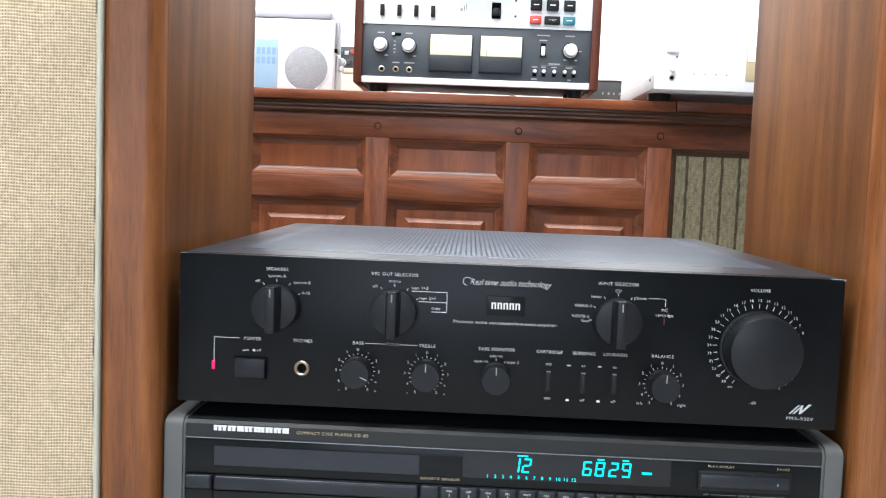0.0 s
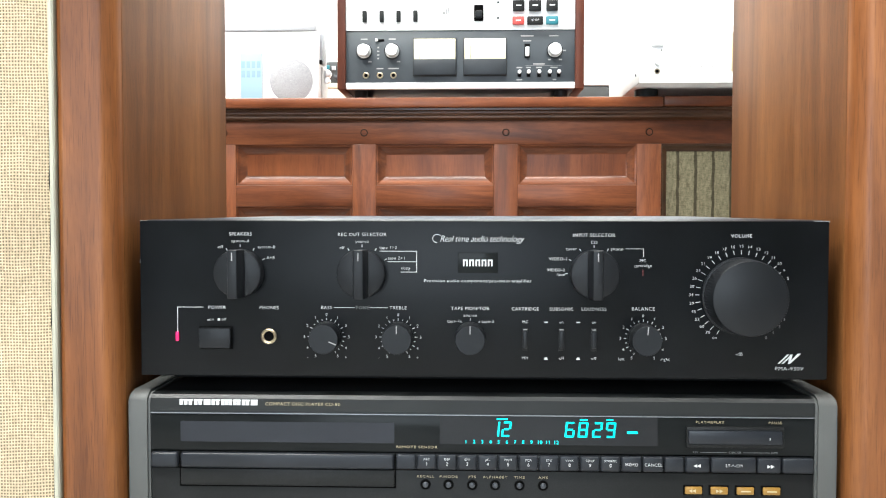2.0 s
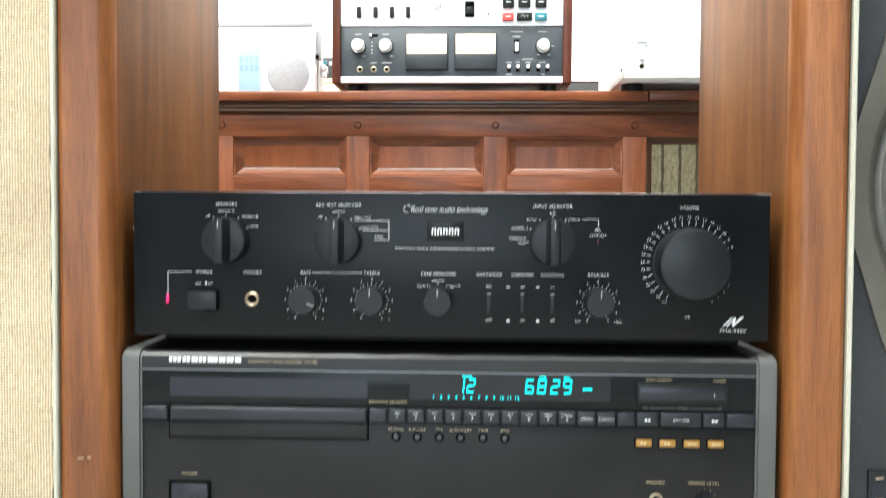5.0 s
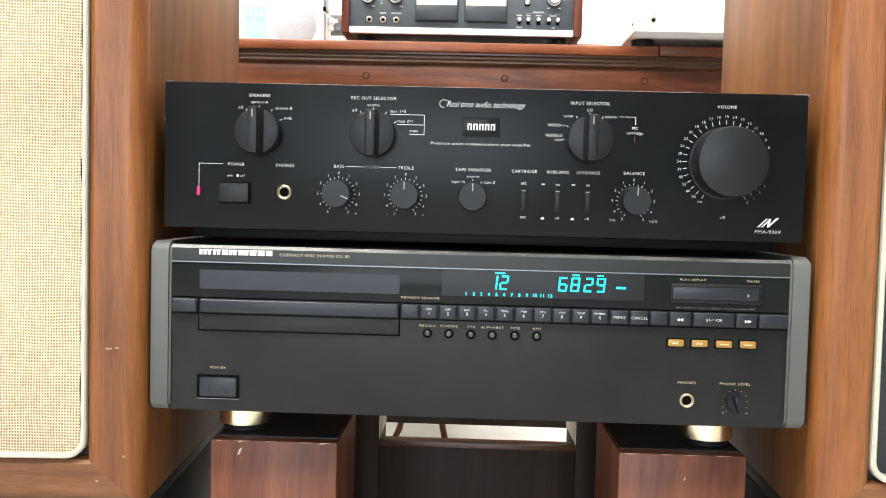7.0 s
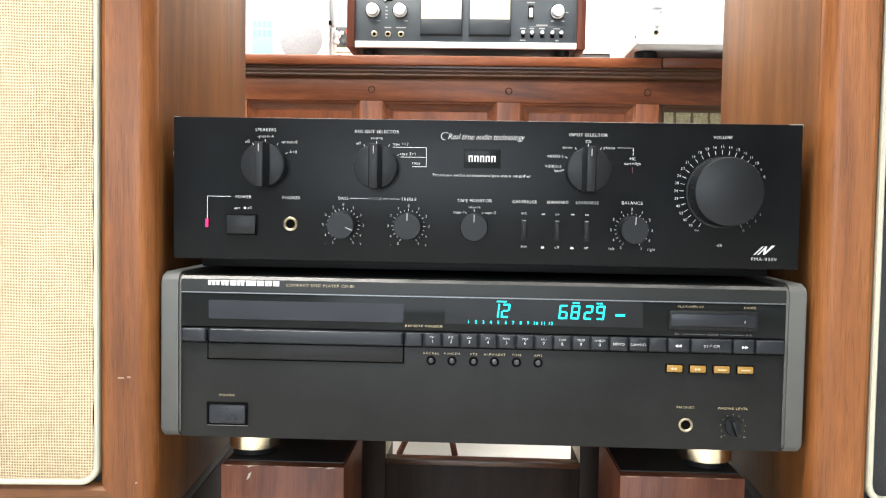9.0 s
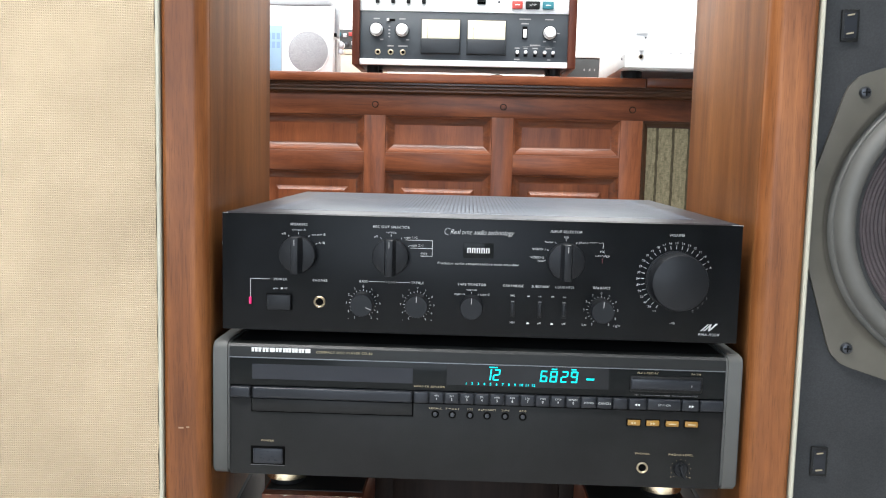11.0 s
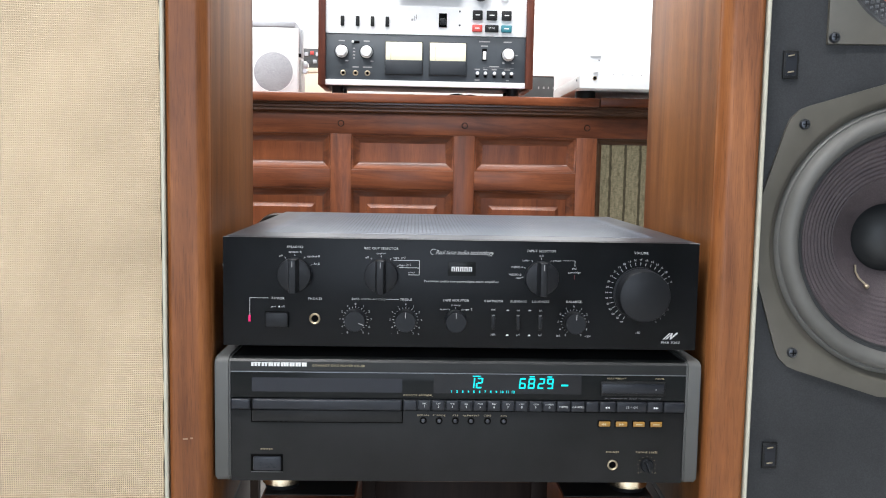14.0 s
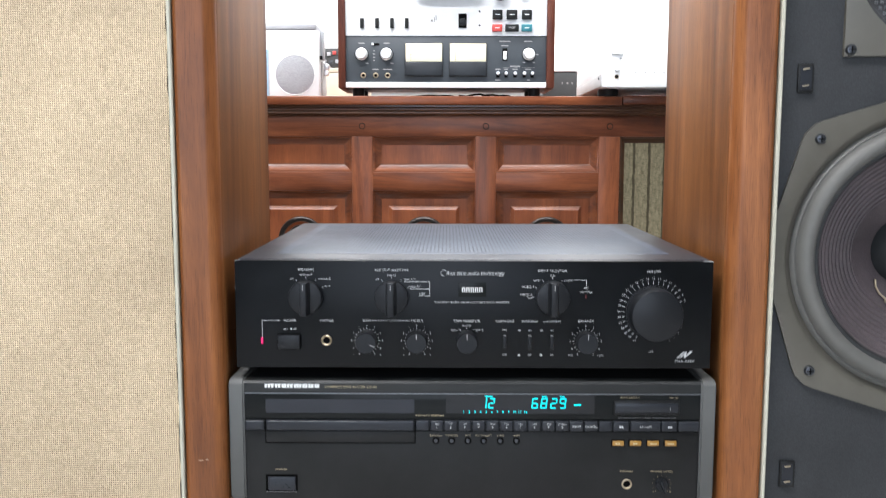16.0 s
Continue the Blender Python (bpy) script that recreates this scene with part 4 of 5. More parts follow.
for x in (-0.17, 0.17):
    for y in (0.09, 0.26):
        part("foot", lathe([(0.017, 0.5912), (0.019, 0.5925), (0.019, 0.6022)], x, y, 0.0, "z", 24), PLASTIC, amp)


def selector(x, z):
    k = part("selector_knob", lathe([(0.0152, 0.0), (0.0152, 0.0070), (0.0149, 0.0080), (0.0142, 0.0084), (0.0002, 0.0074)], x, 0, z, "y", 56, None, False), KNOB, amp)
    g = box(x - 0.0029, x + 0.0029, -0.0195, -0.0070, z - 0.0150, z + 0.0150)
    for v in g.verts:
        if v.co.y > -0.01:
            v.co.x = x + (v.co.x - x) * 1.75
    bmesh.ops.bevel(g, geom=g.edges[:], offset=0.0005, segments=2, profile=0.5, affect="EDGES")
    part("grip", g, KNOB, k)
    part("pointer", line(x - 0.0003, x + 0.0003, z + 0.0085, z + 0.0135, -0.0195), DIMINK, k)


def dial(x, z, r, deep, pointer=0, n=80):
    """A turned knob with a finely knurled wall and a smooth face."""
    b = bmesh.new()
    prof = [(r * 1.03, 0.0, 0), (r * 1.03, 0.0022, 0), (r, 0.0026, 1), (r * 0.985, deep - 0.0012, 1), (r * 0.955, deep - 0.0002, 0), (r * 0.94, deep, 0), (0.0002, deep, 0)]
    rings = []
    for rr, h, ribbed in prof:
        ring = []
        for k in range(n):
            a = 2 * math.pi * k / n
            q = rr * (1 - 0.022 * (k % 2) * ribbed)
            ring.append(b.verts.new((x + q * math.cos(a), -h, z + q * math.sin(a))))
        rings.append(ring)
    for p, q in zip(rings, rings[1:]):
        for k in range(n):
            b.faces.new((p[k], p[(k + 1) % n], q[(k + 1) % n], q[k]))
    bmesh.ops.recalc_face_normals(b, faces=b.faces[:])
    knob = part("dial", b, KNOB, amp)
    if pointer is not None:
        t = box(-0.0003, 0.0003, -deep - 0.0003, -deep - 0.0001, r * 0.4, r * 0.94)
        t.transform(Matrix.Translation((x, 0, z)) @ Matrix.Rotation(radians(pointer), 4, "Y"))
        part("pointer", t, DIMINK, knob)
    return knob


SELZ = 0.6668
for x in (-0.1524, -0.0745, 0.0716):
    selector(x, SELZ)


def ticks(x, z, r0, r1, angles, w=0.00032, bm=None):
    b = bm or bmesh.new()
    for a in angles:
        t = box(-w / 2, w / 2, -0.00035, -0.0001, r0, r1)
        t.transform(Matrix.Translation((x, 0, z)) @ Matrix.Rotation(radians(a), 4, "Y"))
        merge(b, t)
    return b


T = 0.0022
ink = words("SPEAKERS", -0.1522, 0.6905, T, 0)
words("system-A", -0.1522, 0.6862, T * 0.9, 0, bm=ink)
words("off", -0.1651, 0.6824, T * 0.9, 0, bm=ink)
words("system-B", -0.1412, 0.6824, T * 0.9, 0, "LEFT", bm=ink)
words("A+B", -0.1355, 0.6755, T * 0.9, 0, "LEFT", bm=ink)
ticks(-0.1524, SELZ, 0.0164, 0.0181, (-30, 0, 30, 60), bm=ink)
part("lettering", ink, INK, amp)
ink = words("REC OUT SELECTOR", -0.0745, 0.6903, T, 0)
words("source", -0.0745, 0.6860, T * 0.9, 0, bm=ink)
words("off", -0.0874, 0.6821, T * 0.9, 0, bm=ink)
words("tape 1>2", -0.0635, 0.6821, T * 0.9, 0, "LEFT", bm=ink)
words("tape 2>1", -0.0582, 0.6755, T * 0.9, 0, "LEFT", bm=ink)
words("copy", -0.0498, 0.6692, T * 0.9, 0, "LEFT", bm=ink)
line(-0.0632, -0.0397, 0.6806, 0.6809, 0, ink)
line(-0.0400, -0.0397, 0.6674, 0.6809, 0, ink)
line(-0.0582, -0.0397, 0.6739, 0.6742, 0, ink)
line(-0.0498, -0.0397, 0.6674, 0.6677, 0, ink)
ticks(-0.0745, SELZ, 0.0164, 0.0181, (-30, 0, 30, 60), bm=ink)
part("lettering", ink, INK, amp)
ink = words("INPUT SELECTOR", 0.0715, 0.6900, T, 0)
words("CD", 0.0716, 0.6856, T * 0.9, 0, bm=ink)
words("tuner", 0.0608, 0.6815, T * 0.9, 0, "RIGHT", bm=ink)
words("phono", 0.0820, 0.6815, T * 0.9, 0, "LEFT", bm=ink)
words("VIDEO-1", 0.0550, 0.6752, T * 0.9, 0, "RIGHT", bm=ink)
words("VIDEO-2", 0.0535, 0.6682, T * 0.9, 0, "RIGHT", bm=ink)
words("/aux", 0.0535, 0.6654, T * 0.9, 0, "RIGHT", bm=ink)
words("MC", 0.1021, 0.6742, T * 0.9, 0, bm=ink)
words("cartridge", 0.1021, 0.6710, T * 0.9, 0, bm=ink)
line(0.0915, 0.1025, 0.6824, 0.6826, 0, ink)
line(0.1022, 0.1025, 0.6775, 0.6826, 0, ink)
ticks(0.0716, SELZ, 0.0164, 0.0181, (-90, -60, -30, 0, 30), bm=ink)
part("lettering", ink, INK, amp)
part("indicator", line(0.1019, 0.1024, 0.6655, 0.6695, 0), material("dull_red", (0.12, 0.02, 0.02), 0.4), amp)
part("lettering", words("Real time audio technology", 0.0010, 0.6868, 0.0042, 0, shear=0.35, wide=0.88, spread=0.95, thin=0.025), INK, amp, "slanted white script")
swash = [(-0.0268 + 0.0030 * math.cos(q / 10), -0.0003, 0.6888 + 0.0026 * math.sin(q / 10)) for q in range(8, 50, 3)]
part("lettering", tube(swash, 0.00016, 5), INK, amp)
part("lettering", words("Precision audio component/pre-main amplifier", -0.0013, 0.6612, 0.0020, 0, wide=1.16, spread=1.12), INK, amp)
badge = part("badge", box(-0.0138, 0.0114, -0.0010, 0.0004, 0.6672, 0.6800, 0.0004), GLOSS, amp, "small dark badge")
b = bmesh.new()
for k in range(5):
    u = -0.0105 + k * 0.0039
    for du in (0, 0.0020):
        line(u + du, u + du + 0.0009, 0.6714, 0.6756, -0.0010, b)
    line(u, u + 0.0029, 0.6748, 0.6756, -0.0011, b)
part("maker_mark", b, INK, badge, "row of plain white blocks")
ink = words("VOLUME", 0.1630, 0.6896, T, 0)
words("-dB", 0.1624, 0.6158, T * 0.95, 0, bm=ink)
VX, VZ = 0.1630, 0.6535
dbs = ("oo", "70", "60", "52", "45", "39", "34", "30", "26", "23", "21", "19", "18", "17", "16", "15", "14", "13", "12", "11", "10", "9", "8")
for k, s in enumerate(dbs):
    a = radians(-149 + 9.93 * k)
    words(s, VX + 0.0308 * math.sin(a), VZ + 0.0308 * math.cos(a) - 0.0009, 0.0019, 0, bm=ink)
ticks(VX, VZ, 0.0256, 0.0284, [-149 + 9.93 * k for k in range(23)], bm=ink)
part("lettering", ink, INK, amp)
ink = ticks(VX, VZ, 0.0256, 0.0284, [-149 + 9.93 * k for k in range(27, 31)])
for k, one in enumerate(("3", "2", "1", "0")):
    a = radians(-149 + 9.93 * (27 + k))
    words(one, VX + 0.0308 * math.sin(a), VZ + 0.0308 * math.cos(a) - 0.0009, 0.0019, 0, bm=ink)
part("lettering", ink, DIMINK, amp, "faded print at the end of the volume scale")
dial(VX, VZ - 0.0004, 0.0236, 0.0200, None, 160)

ink = words("POWER", -0.1676, 0.6436, T, 0)
words("on", -0.1712, 0.6362, T * 0.85, 0, bm=ink)
words("off", -0.1633, 0.6362, T * 0.85, 0, bm=ink)
line(-0.1738, -0.1725, 0.6362, 0.6368, 0, ink)
line(-0.1672, -0.1657, 0.6362, 0.6376, 0, ink)
line(-0.1932, -0.1765, 0.6446, 0.6449, 0, ink)
line(-0.1932, -0.1929, 0.6290, 0.6449, 0, ink)
words("PHONES", -0.1340, 0.6436, T, 0, bm=ink)
part("lettering", ink, INK, amp)
part("lamp", box(-0.1943, -0.1922, -0.0012, 0.0002, 0.6230, 0.6290, 0.0004), REDLED, amp, "glowing pink-red power lamp")
fr = box(-0.1794, -0.1575, -0.0005, 0.0004, 0.6180, 0.6324, 0.0003)
pb = part("power_button", fr, HOLE, amp)
part("button_face", box(-0.1786, -0.1583, -0.0036, -0.0003, 0.6187, 0.6317, 0.0009), KNOB, pb)
jk = part("headphone_socket", lathe([(0.0050, -0.0002), (0.0050, 0.0014), (0.0043, 0.0020), (0.0033, 0.0012), (0.0031, 0.0001)], -0.1342, 0, 0.6263, "y", 32, None, False), BRASS, amp, "brass-ringed headphone socket")
part("hole", lathe([(0.0033, 0.0003), (0.0002, 0.0003)], -0.1342, 0, 0.6263, "y", 20, None, False), HOLE, jk)


def tone(x, ends, title, pointer, r=0.0095):
    z = 0.6262
    dial(x, z, r, 0.0135, pointer)
    b = words(title, x, 0.6438, T, 0) if title else bmesh.new()
    ticks(x, z, 0.0105, 0.0120, range(-150, 151, 30), bm=b)
    ticks(x, z, 0.0105, 0.0114, range(-135, 136, 30), bm=b)
    for k in range(-5, 6):
        a = radians(30 * k)
        words(str(abs(k)), x + 0.0142 * math.sin(a), z + 0.0142 * math.cos(a) - 0.0009, 0.0019, 0, bm=b)
    for s, dx in ends:
        words(s, x + dx, z - 0.0140, 0.0019, 0, bm=b)
    part("lettering", b, INK, amp)


tone(-0.0973, (("-", -0.0122), ("+", 0.0122)), "BASS", 112)
tone(-0.0516, (("-", -0.0122), ("+", 0.0122)), "TREBLE", 0)
tone(0.1026, (("left", -0.0135), ("right", 0.0138)), "BALANCE", 4)
b = words("TONE", -0.0745, 0.6438, T, 0)
part("lettering", b, DIMINK, amp)
b = line(-0.0925, -0.0792, 0.6447, 0.6450, 0)
line(-0.0698, -0.0580, 0.6447, 0.6450, 0, b)
words("TAPE MONITOR", -0.0060, 0.6436, T, 0, bm=b)
words("source", -0.0060, 0.6394, T * 0.9, 0, bm=b)
words("tape-1", -0.0125, 0.6356, T * 0.9, 0, "RIGHT", bm=b)
words("tape-2", 0.0012, 0.6356, T * 0.9, 0, "LEFT", bm=b)
ticks(-0.0060, 0.6262, 0.0108, 0.0122, (-30, 0, 30), bm=b)
part("lettering", b, INK, amp)
dial(-0.0060, 0.6262, 0.0095, 0.0135, 0)
b = bmesh.new()
for x, s, up, lo in ((0.0287, "CARTRIDGE", "MC", "MM"), (0.0515, "SUBSONIC", "on", "off"), (0.0718, "LOUDNESS", "on", "off")):
    words(s, x, 0.6435, T * 0.95, 0, bm=b)
    words(up, x, 0.6354, T * 0.85, 0, bm=b)
    words(lo, x, 0.6125, T * 0.85, 0, bm=b)
for x in (0.0418, 0.0620):
    line(x - 0.0012, x + 0.0012, 0.6358, 0.6364, 0, b)
    line(x - 0.0012, x + 0.0012, 0.6124, 0.6130, 0, b)
    line(x - 0.0008, x + 0.0008, 0.6130, 0.6138, 0, b)
part("lettering", b, INK, amp)
for x in (0.0287, 0.0515, 0.0718):
    s = part("slide_switch", box(x - 0.0018, x + 0.0018, -0.0004, 0.0004, 0.6180, 0.6323, 0.0002), PLASTIC, amp)
    part("slider", box(x - 0.0014, x + 0.0014, -0.0030, -0.0003, 0.6200, 0.6310, 0.0005), KNOB, s)
    # grey line paints the highlight along the slider's top edge
    part("mark", line(x - 0.0013, x + 0.0013, 0.6312, 0.6317, -0.0006), DIMINK, s)
b = bmesh.new()
for x0 in (0.1862, 0.1886):
    prism([(x0, 0.6108), (x0 + 0.0012, 0.6108), (x0 + 0.0070, 0.6166), (x0 + 0.0058, 0.6166)], -0.0004, -0.0001, bm=b)
prism([(0.1925, 0.6108), (0.1938, 0.6108), (0.2006, 0.6172), (0.1986, 0.6172)], -0.0004, -0.0001, bm=b)
prism([(0.1925, 0.6108), (0.1938, 0.6112), (0.1952, 0.6166), (0.1936, 0.6166)], -0.0008, -0.0005, bm=b)
part("emblem", b, INK, amp, "slanted white emblem strokes")
part("lettering", words("PMA-930V", 0.1934, 0.6066, 0.0024, 0, wide=1.1), INK, amp)


# ---- panelled counter behind ----
KY = 0.958
STEP = 0.2475
counter = thing("counter", Matrix.Translation((0.05, KY, 0)), "cherry-stained panelled wooden counter with dark moulding", "counter")
CX0, CX1, CZB = -0.95, 1.02, 0.27
# tops
part("top", box(CX0 - 0.02, 0.3185, 0.936, 1.53, 0.8925, 0.9100, 0.0025), CHERRY_TOP, counter)
part("top", box(0.3205, CX1 + 0.02, 0.939, 1.53, 0.8935, 0.9110, 0.0025), CHERRY_TOP, counter)
# moulding under the top
m = bmesh.new()
sec = [(0.942, 0.8925), (0.942, 0.8890), (0.946, 0.8870), (0.9455, 0.8835), (0.950, 0.8800), (0.9495, 0.8765), (0.955, 0.8730), (KY, 0.8725), (KY + 0.012, 0.8725), (KY + 0.012, 0.8925)]
ma = [m.verts.new((CX0, y, z)) for y, z in sec]
mb = [m.verts.new((CX1, y, z)) for y, z in sec]
m.faces.new(ma)
m.faces.new(mb[::-1])
for k in range(len(sec)):
    q = (k + 1) % len(sec)
    m.faces.new((ma[k], mb[k], mb[q], ma[q]))
bmesh.ops.recalc_face_normals(m, faces=m.faces[:])
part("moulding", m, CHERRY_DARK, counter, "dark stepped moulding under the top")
part("top_rail", box(CX0, CX1, KY, KY + 0.024, 0.8315, 0.8725, 0.0008), CHERRY_X, counter)
stiles = [0.0521 + STEP * k for k in range(-4, 4)]
HALF = 0.0208
for x in stiles:
    if x < 0.7:
        part("stile", box(x - HALF, x + HALF, KY, KY + 0.024, CZB, 0.8315, 0.0008), CHERRY, counter)
for x in stiles[:-1] + [stiles[-1]]:
    part("peg", lathe([(0.0056, -0.001), (0.0056, 0.0005), (0.0046, 0.0002), (0.0040, 0.0010), (0.0002, 0.0011)], x, KY, 0.8518, "y", 20, None, False), CHERRY_X, counter, "small round wooden peg")
    part("peg_groove", torus(x, KY, 0.8518, 0.0056, 0.0009, seg=24, n=6), DARKWOOD, counter)
part("end_panel", box(CX0 - 0.018, CX0, KY, 1.51, 0, 0.8925), CHERRY, counter)
part("end_panel", box(CX1, CX1 + 0.018, KY, 1.51, 0, 0.8925), CHERRY, counter)
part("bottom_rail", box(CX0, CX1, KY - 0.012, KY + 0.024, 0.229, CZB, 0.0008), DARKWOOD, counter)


def frame_mould(x0, x1, z0, z1, w, deep, y=KY):
    """Sloping moulding that runs inwards and back from an opening, mitred, with small steps."""
    b = bmesh.new()
    steps = ((0, 0), (0.04, 0.14), (0.20, 0.22), (0.25, 0.36), (0.50, 0.58), (0.55, 0.66), (0.84, 0.88), (0.92, 0.96), (1, 1))
    prof = [(w * u, deep * d) for u, d in steps]
    rings = []
    for u, d in prof:
        rings.append([b.verts.new(p) for p in ((x0 + u, y + d, z0 + u), (x1 - u, y + d, z0 + u), (x1 - u, y + d, z1 - u), (x0 + u, y + d, z1 - u))])
    for p, q in zip(rings, rings[1:]):
        for k in range(4):
            b.faces.new((p[k], p[(k + 1) % 4], q[(k + 1) % 4], q[k]))
    bmesh.ops.recalc_face_normals(b, faces=b.faces[:])
    return b


ROW1 = (0.7600, 0.8315)
ROW2 = (0.480, 0.7228)
for k in range(5):
    x0, x1 = stiles[k + 1] + HALF - STEP, stiles[k + 1] - HALF
    part("cross_rail", box(x0, x1, KY, KY + 0.024, ROW2[1], ROW1[0], 0.0008), CHERRY_X, counter)
    part("panel_moulding", frame_mould(x0, x1, ROW1[0], ROW1[1], 0.0172, 0.0132), CHERRY_EDGE, counter)
    part("panel", box(x0, x1, KY + 0.0132, KY + 0.024, ROW1[0], ROW1[1]), CHERRY_FIELD, counter)
    part("panel_moulding", frame_mould(x0, x1, ROW2[0], ROW2[1], 0.0168, 0.0132), CHERRY_EDGE, counter)
    part("panel", box(x0, x1, KY + 0.0132, KY + 0.024, ROW2[0], ROW2[1]), CHERRY_FIELD, counter)
    # raised field with a bevelled edge
    f = bmesh.new()
    lo = [(x0 + 0.031, ROW2[0] + 0.031), (x1 - 0.031, ROW2[0] + 0.031), (x1 - 0.031, ROW2[1] - 0.031), (x0 + 0.031, ROW2[1] - 0.031)]
    ins = ((0, KY + 0.0132), (0.0002, KY + 0.0120), (0.0075, KY + 0.0065), (0.0077, KY + 0.0050))
    rings = []
    for u, y in ins:
        rings.append([f.verts.new((x + (u if i in (0, 3) else -u), y, z + (u if i < 2 else -u))) for i, (x, z) in enumerate(lo)])
    for p, q in zip(rings, rings[1:]):
        for i in range(4):
            f.faces.new((p[i], p[(i + 1) % 4], q[(i + 1) % 4], q[i]))
    f.faces.new(rings[-1])
    bmesh.ops.recalc_face_normals(f, faces=f.faces[:])
    part("raised_field", f, CHERRY_FIELD, counter)
    part("cross_rail", box(x0, x1, KY, KY + 0.024, CZB, ROW2[0], 0.0008), CHERRY_X, counter)
    cx = (x0 + x1) / 2
    ring = part("ring_pull", torus(cx, KY - 0.006, 0.6250, 0.0415, 0.0052), IRON, counter, "dark iron ring pull")
    part("back_plate", lathe([(0.030, 0.0), (0.029, 0.004), (0.020, 0.007), (0.008, 0.012), (0.0005, 0.013)], cx, KY + 0.003, 0.6250, "y", 28, None, False), IRON, ring)
# cloth-fronted bay
bx0, bx1 = stiles[5] + HALF, CX1 - 0.03
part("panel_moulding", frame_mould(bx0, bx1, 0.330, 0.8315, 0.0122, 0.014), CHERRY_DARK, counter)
part("cloth_panel", box(bx0, bx1, KY + 0.014, KY + 0.024, 0.330, 0.8315), PLAID, counter, "olive plaid cloth panel with dark stripes")
part("cross_rail", box(bx0, bx1, KY, KY + 0.024, CZB, 0.330, 0.0008), CHERRY_X, counter)
part("stile", box(CX1 - 0.03, CX1, KY, KY + 0.024, CZB, 0.8315, 0.0008), CHERRY, counter)
# dark base with an open gap, its shade put into the wood colour
# open base: a kickboard at either end, the floor beyond showing between them
for x0, x1 in ((CX0, -0.36), (0.40, CX1)):
    part("base_panel", box(x0, x1, KY - 0.01, KY + 0.02, 0.0, 0.229), DARKWOOD, counter)

# ---- open-reel tape deck ----
TY, TZ = 0.962, 0.9100
deck = thing("tape_deck", Matrix.Translation((-0.028, TY, TZ)), "silver and charcoal open-reel tape deck in a wooden case", "tape deck")
DX0, DX1, DZ1 = -0.2270, 0.1710, 1.36
part("body", box(DX0, DX1, TY + 0.004, TY + 0.14, 0.9285, DZ1, 0.001), GREYPANEL, deck)
part("case_side", box(-0.2412, DX0, TY - 0.010, TY + 0.14, 0.9262, DZ1 + 0.01, 0.0015), DECKWOOD, deck, "red-brown wooden case side")
part("case_side", box(DX1, 0.1862, TY - 0.010, TY + 0.14, 0.9262, DZ1 + 0.01, 0.0015), DECKWOOD, deck, "red-brown wooden case side")
part("case_top", box(DX0, DX1, TY - 0.010, TY + 0.14, DZ1, DZ1 + 0.01, 0.0015), DECKWOOD, deck)
part("upper_panel", box(DX0, DX1, TY - 0.003, TY + 0.004, 1.0290, DZ1 - 0.002, 0.0006), SILVER, deck, "silver transport panel")
part("lower_panel", box(DX0, DX1, TY - 0.001, TY + 0.004, 0.9388, 1.0288, 0.0004), GREYPANEL, deck)
part("silver_strip", box(DX0, DX1, TY - 0.005, TY + 0.004, 0.9275, 0.9385, 0.001), SILVER, deck)
for x in (-0.205, 0.150):
    for y in (TY + 0.03, TY + 0.11):
        part("foot", lathe([(0.011, TZ), (0.012, TZ + 0.002), (0.012, 0.9285)], x, y, 0.0, "z", 20), PLASTIC, deck)
for x in (-0.1953, -0.1460, 0.1361):
    z = 0.9932
    k = part("dial", lathe([(0.0122, 0), (0.0122, 0.004), (0.0108, 0.005), (0.0104, 0.017), (0.0094, 0.018), (0.0002, 0.018)], x, TY - 0.001, z, "y", 32, None, False), ALU, deck, "bright aluminium knob")
    part("skirt", lathe([(0.0142, 0.0), (0.0140, 0.0022), (0.0120, 0.0022)], x, TY - 0.001, z, "y", 32, None, False), KNOB, k)
for x0, x1 in ((-0.1077, -0.0358), (-0.0200, 0.0512)):
    mt = part("level_meter", box(x0 - 0.002, x1 + 0.002, TY - 0.007, TY, 0.9497, 1.0155, 0.0012), CAPMAT, deck, "level meter with a cream dial")
    part("dial_face", box(x0, x1, TY - 0.0076, TY - 0.0066, 0.9785, 1.0134, 0.0003), METER, mt)
    part("hood", box(x0 - 0.001, x1 + 0.001, TY - 0.0105, TY - 0.006, 0.9505, 0.9780, 0.0015), METERHOOD, mt)
    ar = bmesh.new()
    for k in range(17):
        a = radians(-38 + 4.75 * k)
        cx, cz = (x0 + x1) / 2, 0.9650
        px0, pz0 = cx + 0.036 * math.sin(a), cz + 0.036 * math.cos(a)
        line(px0 - 0.0003, px0 + 0.0003, pz0, pz0 + 0.003, TY - 0.0076, ar)
    part("scale", ar, DIMINK, mt)
    part("needle", line(x0 + 0.010, x0 + 0.0106, 0.9790, 1.0060, TY - 0.0076), HOLE, mt)
sw = part("lever_switch", box(0.0840, 0.0935, TY - 0.002, TY, 0.9810, 1.0050, 0.0005), HOLE, deck)
part("lever", box(0.0855, 0.0920, TY - 0.008, TY - 0.0015, 0.9830, 0.9990, 0.001), SILVER, sw)
for x in (-0.1923, -0.1676, -0.1440):
    j = part("socket", lathe([(0.0056, 0), (0.0056, 0.0015), (0.0040, 0.002), (0.0030, 0.001)], x, TY - 0.001, 0.9517, "y", 20, None, False), BRASS, deck)
    part("hole", lathe([(0.0042, 0.0010), (0.0002, 0.0010)], x, TY - 0.001, 0.9517, "y", 16, None, False), HOLE, j)
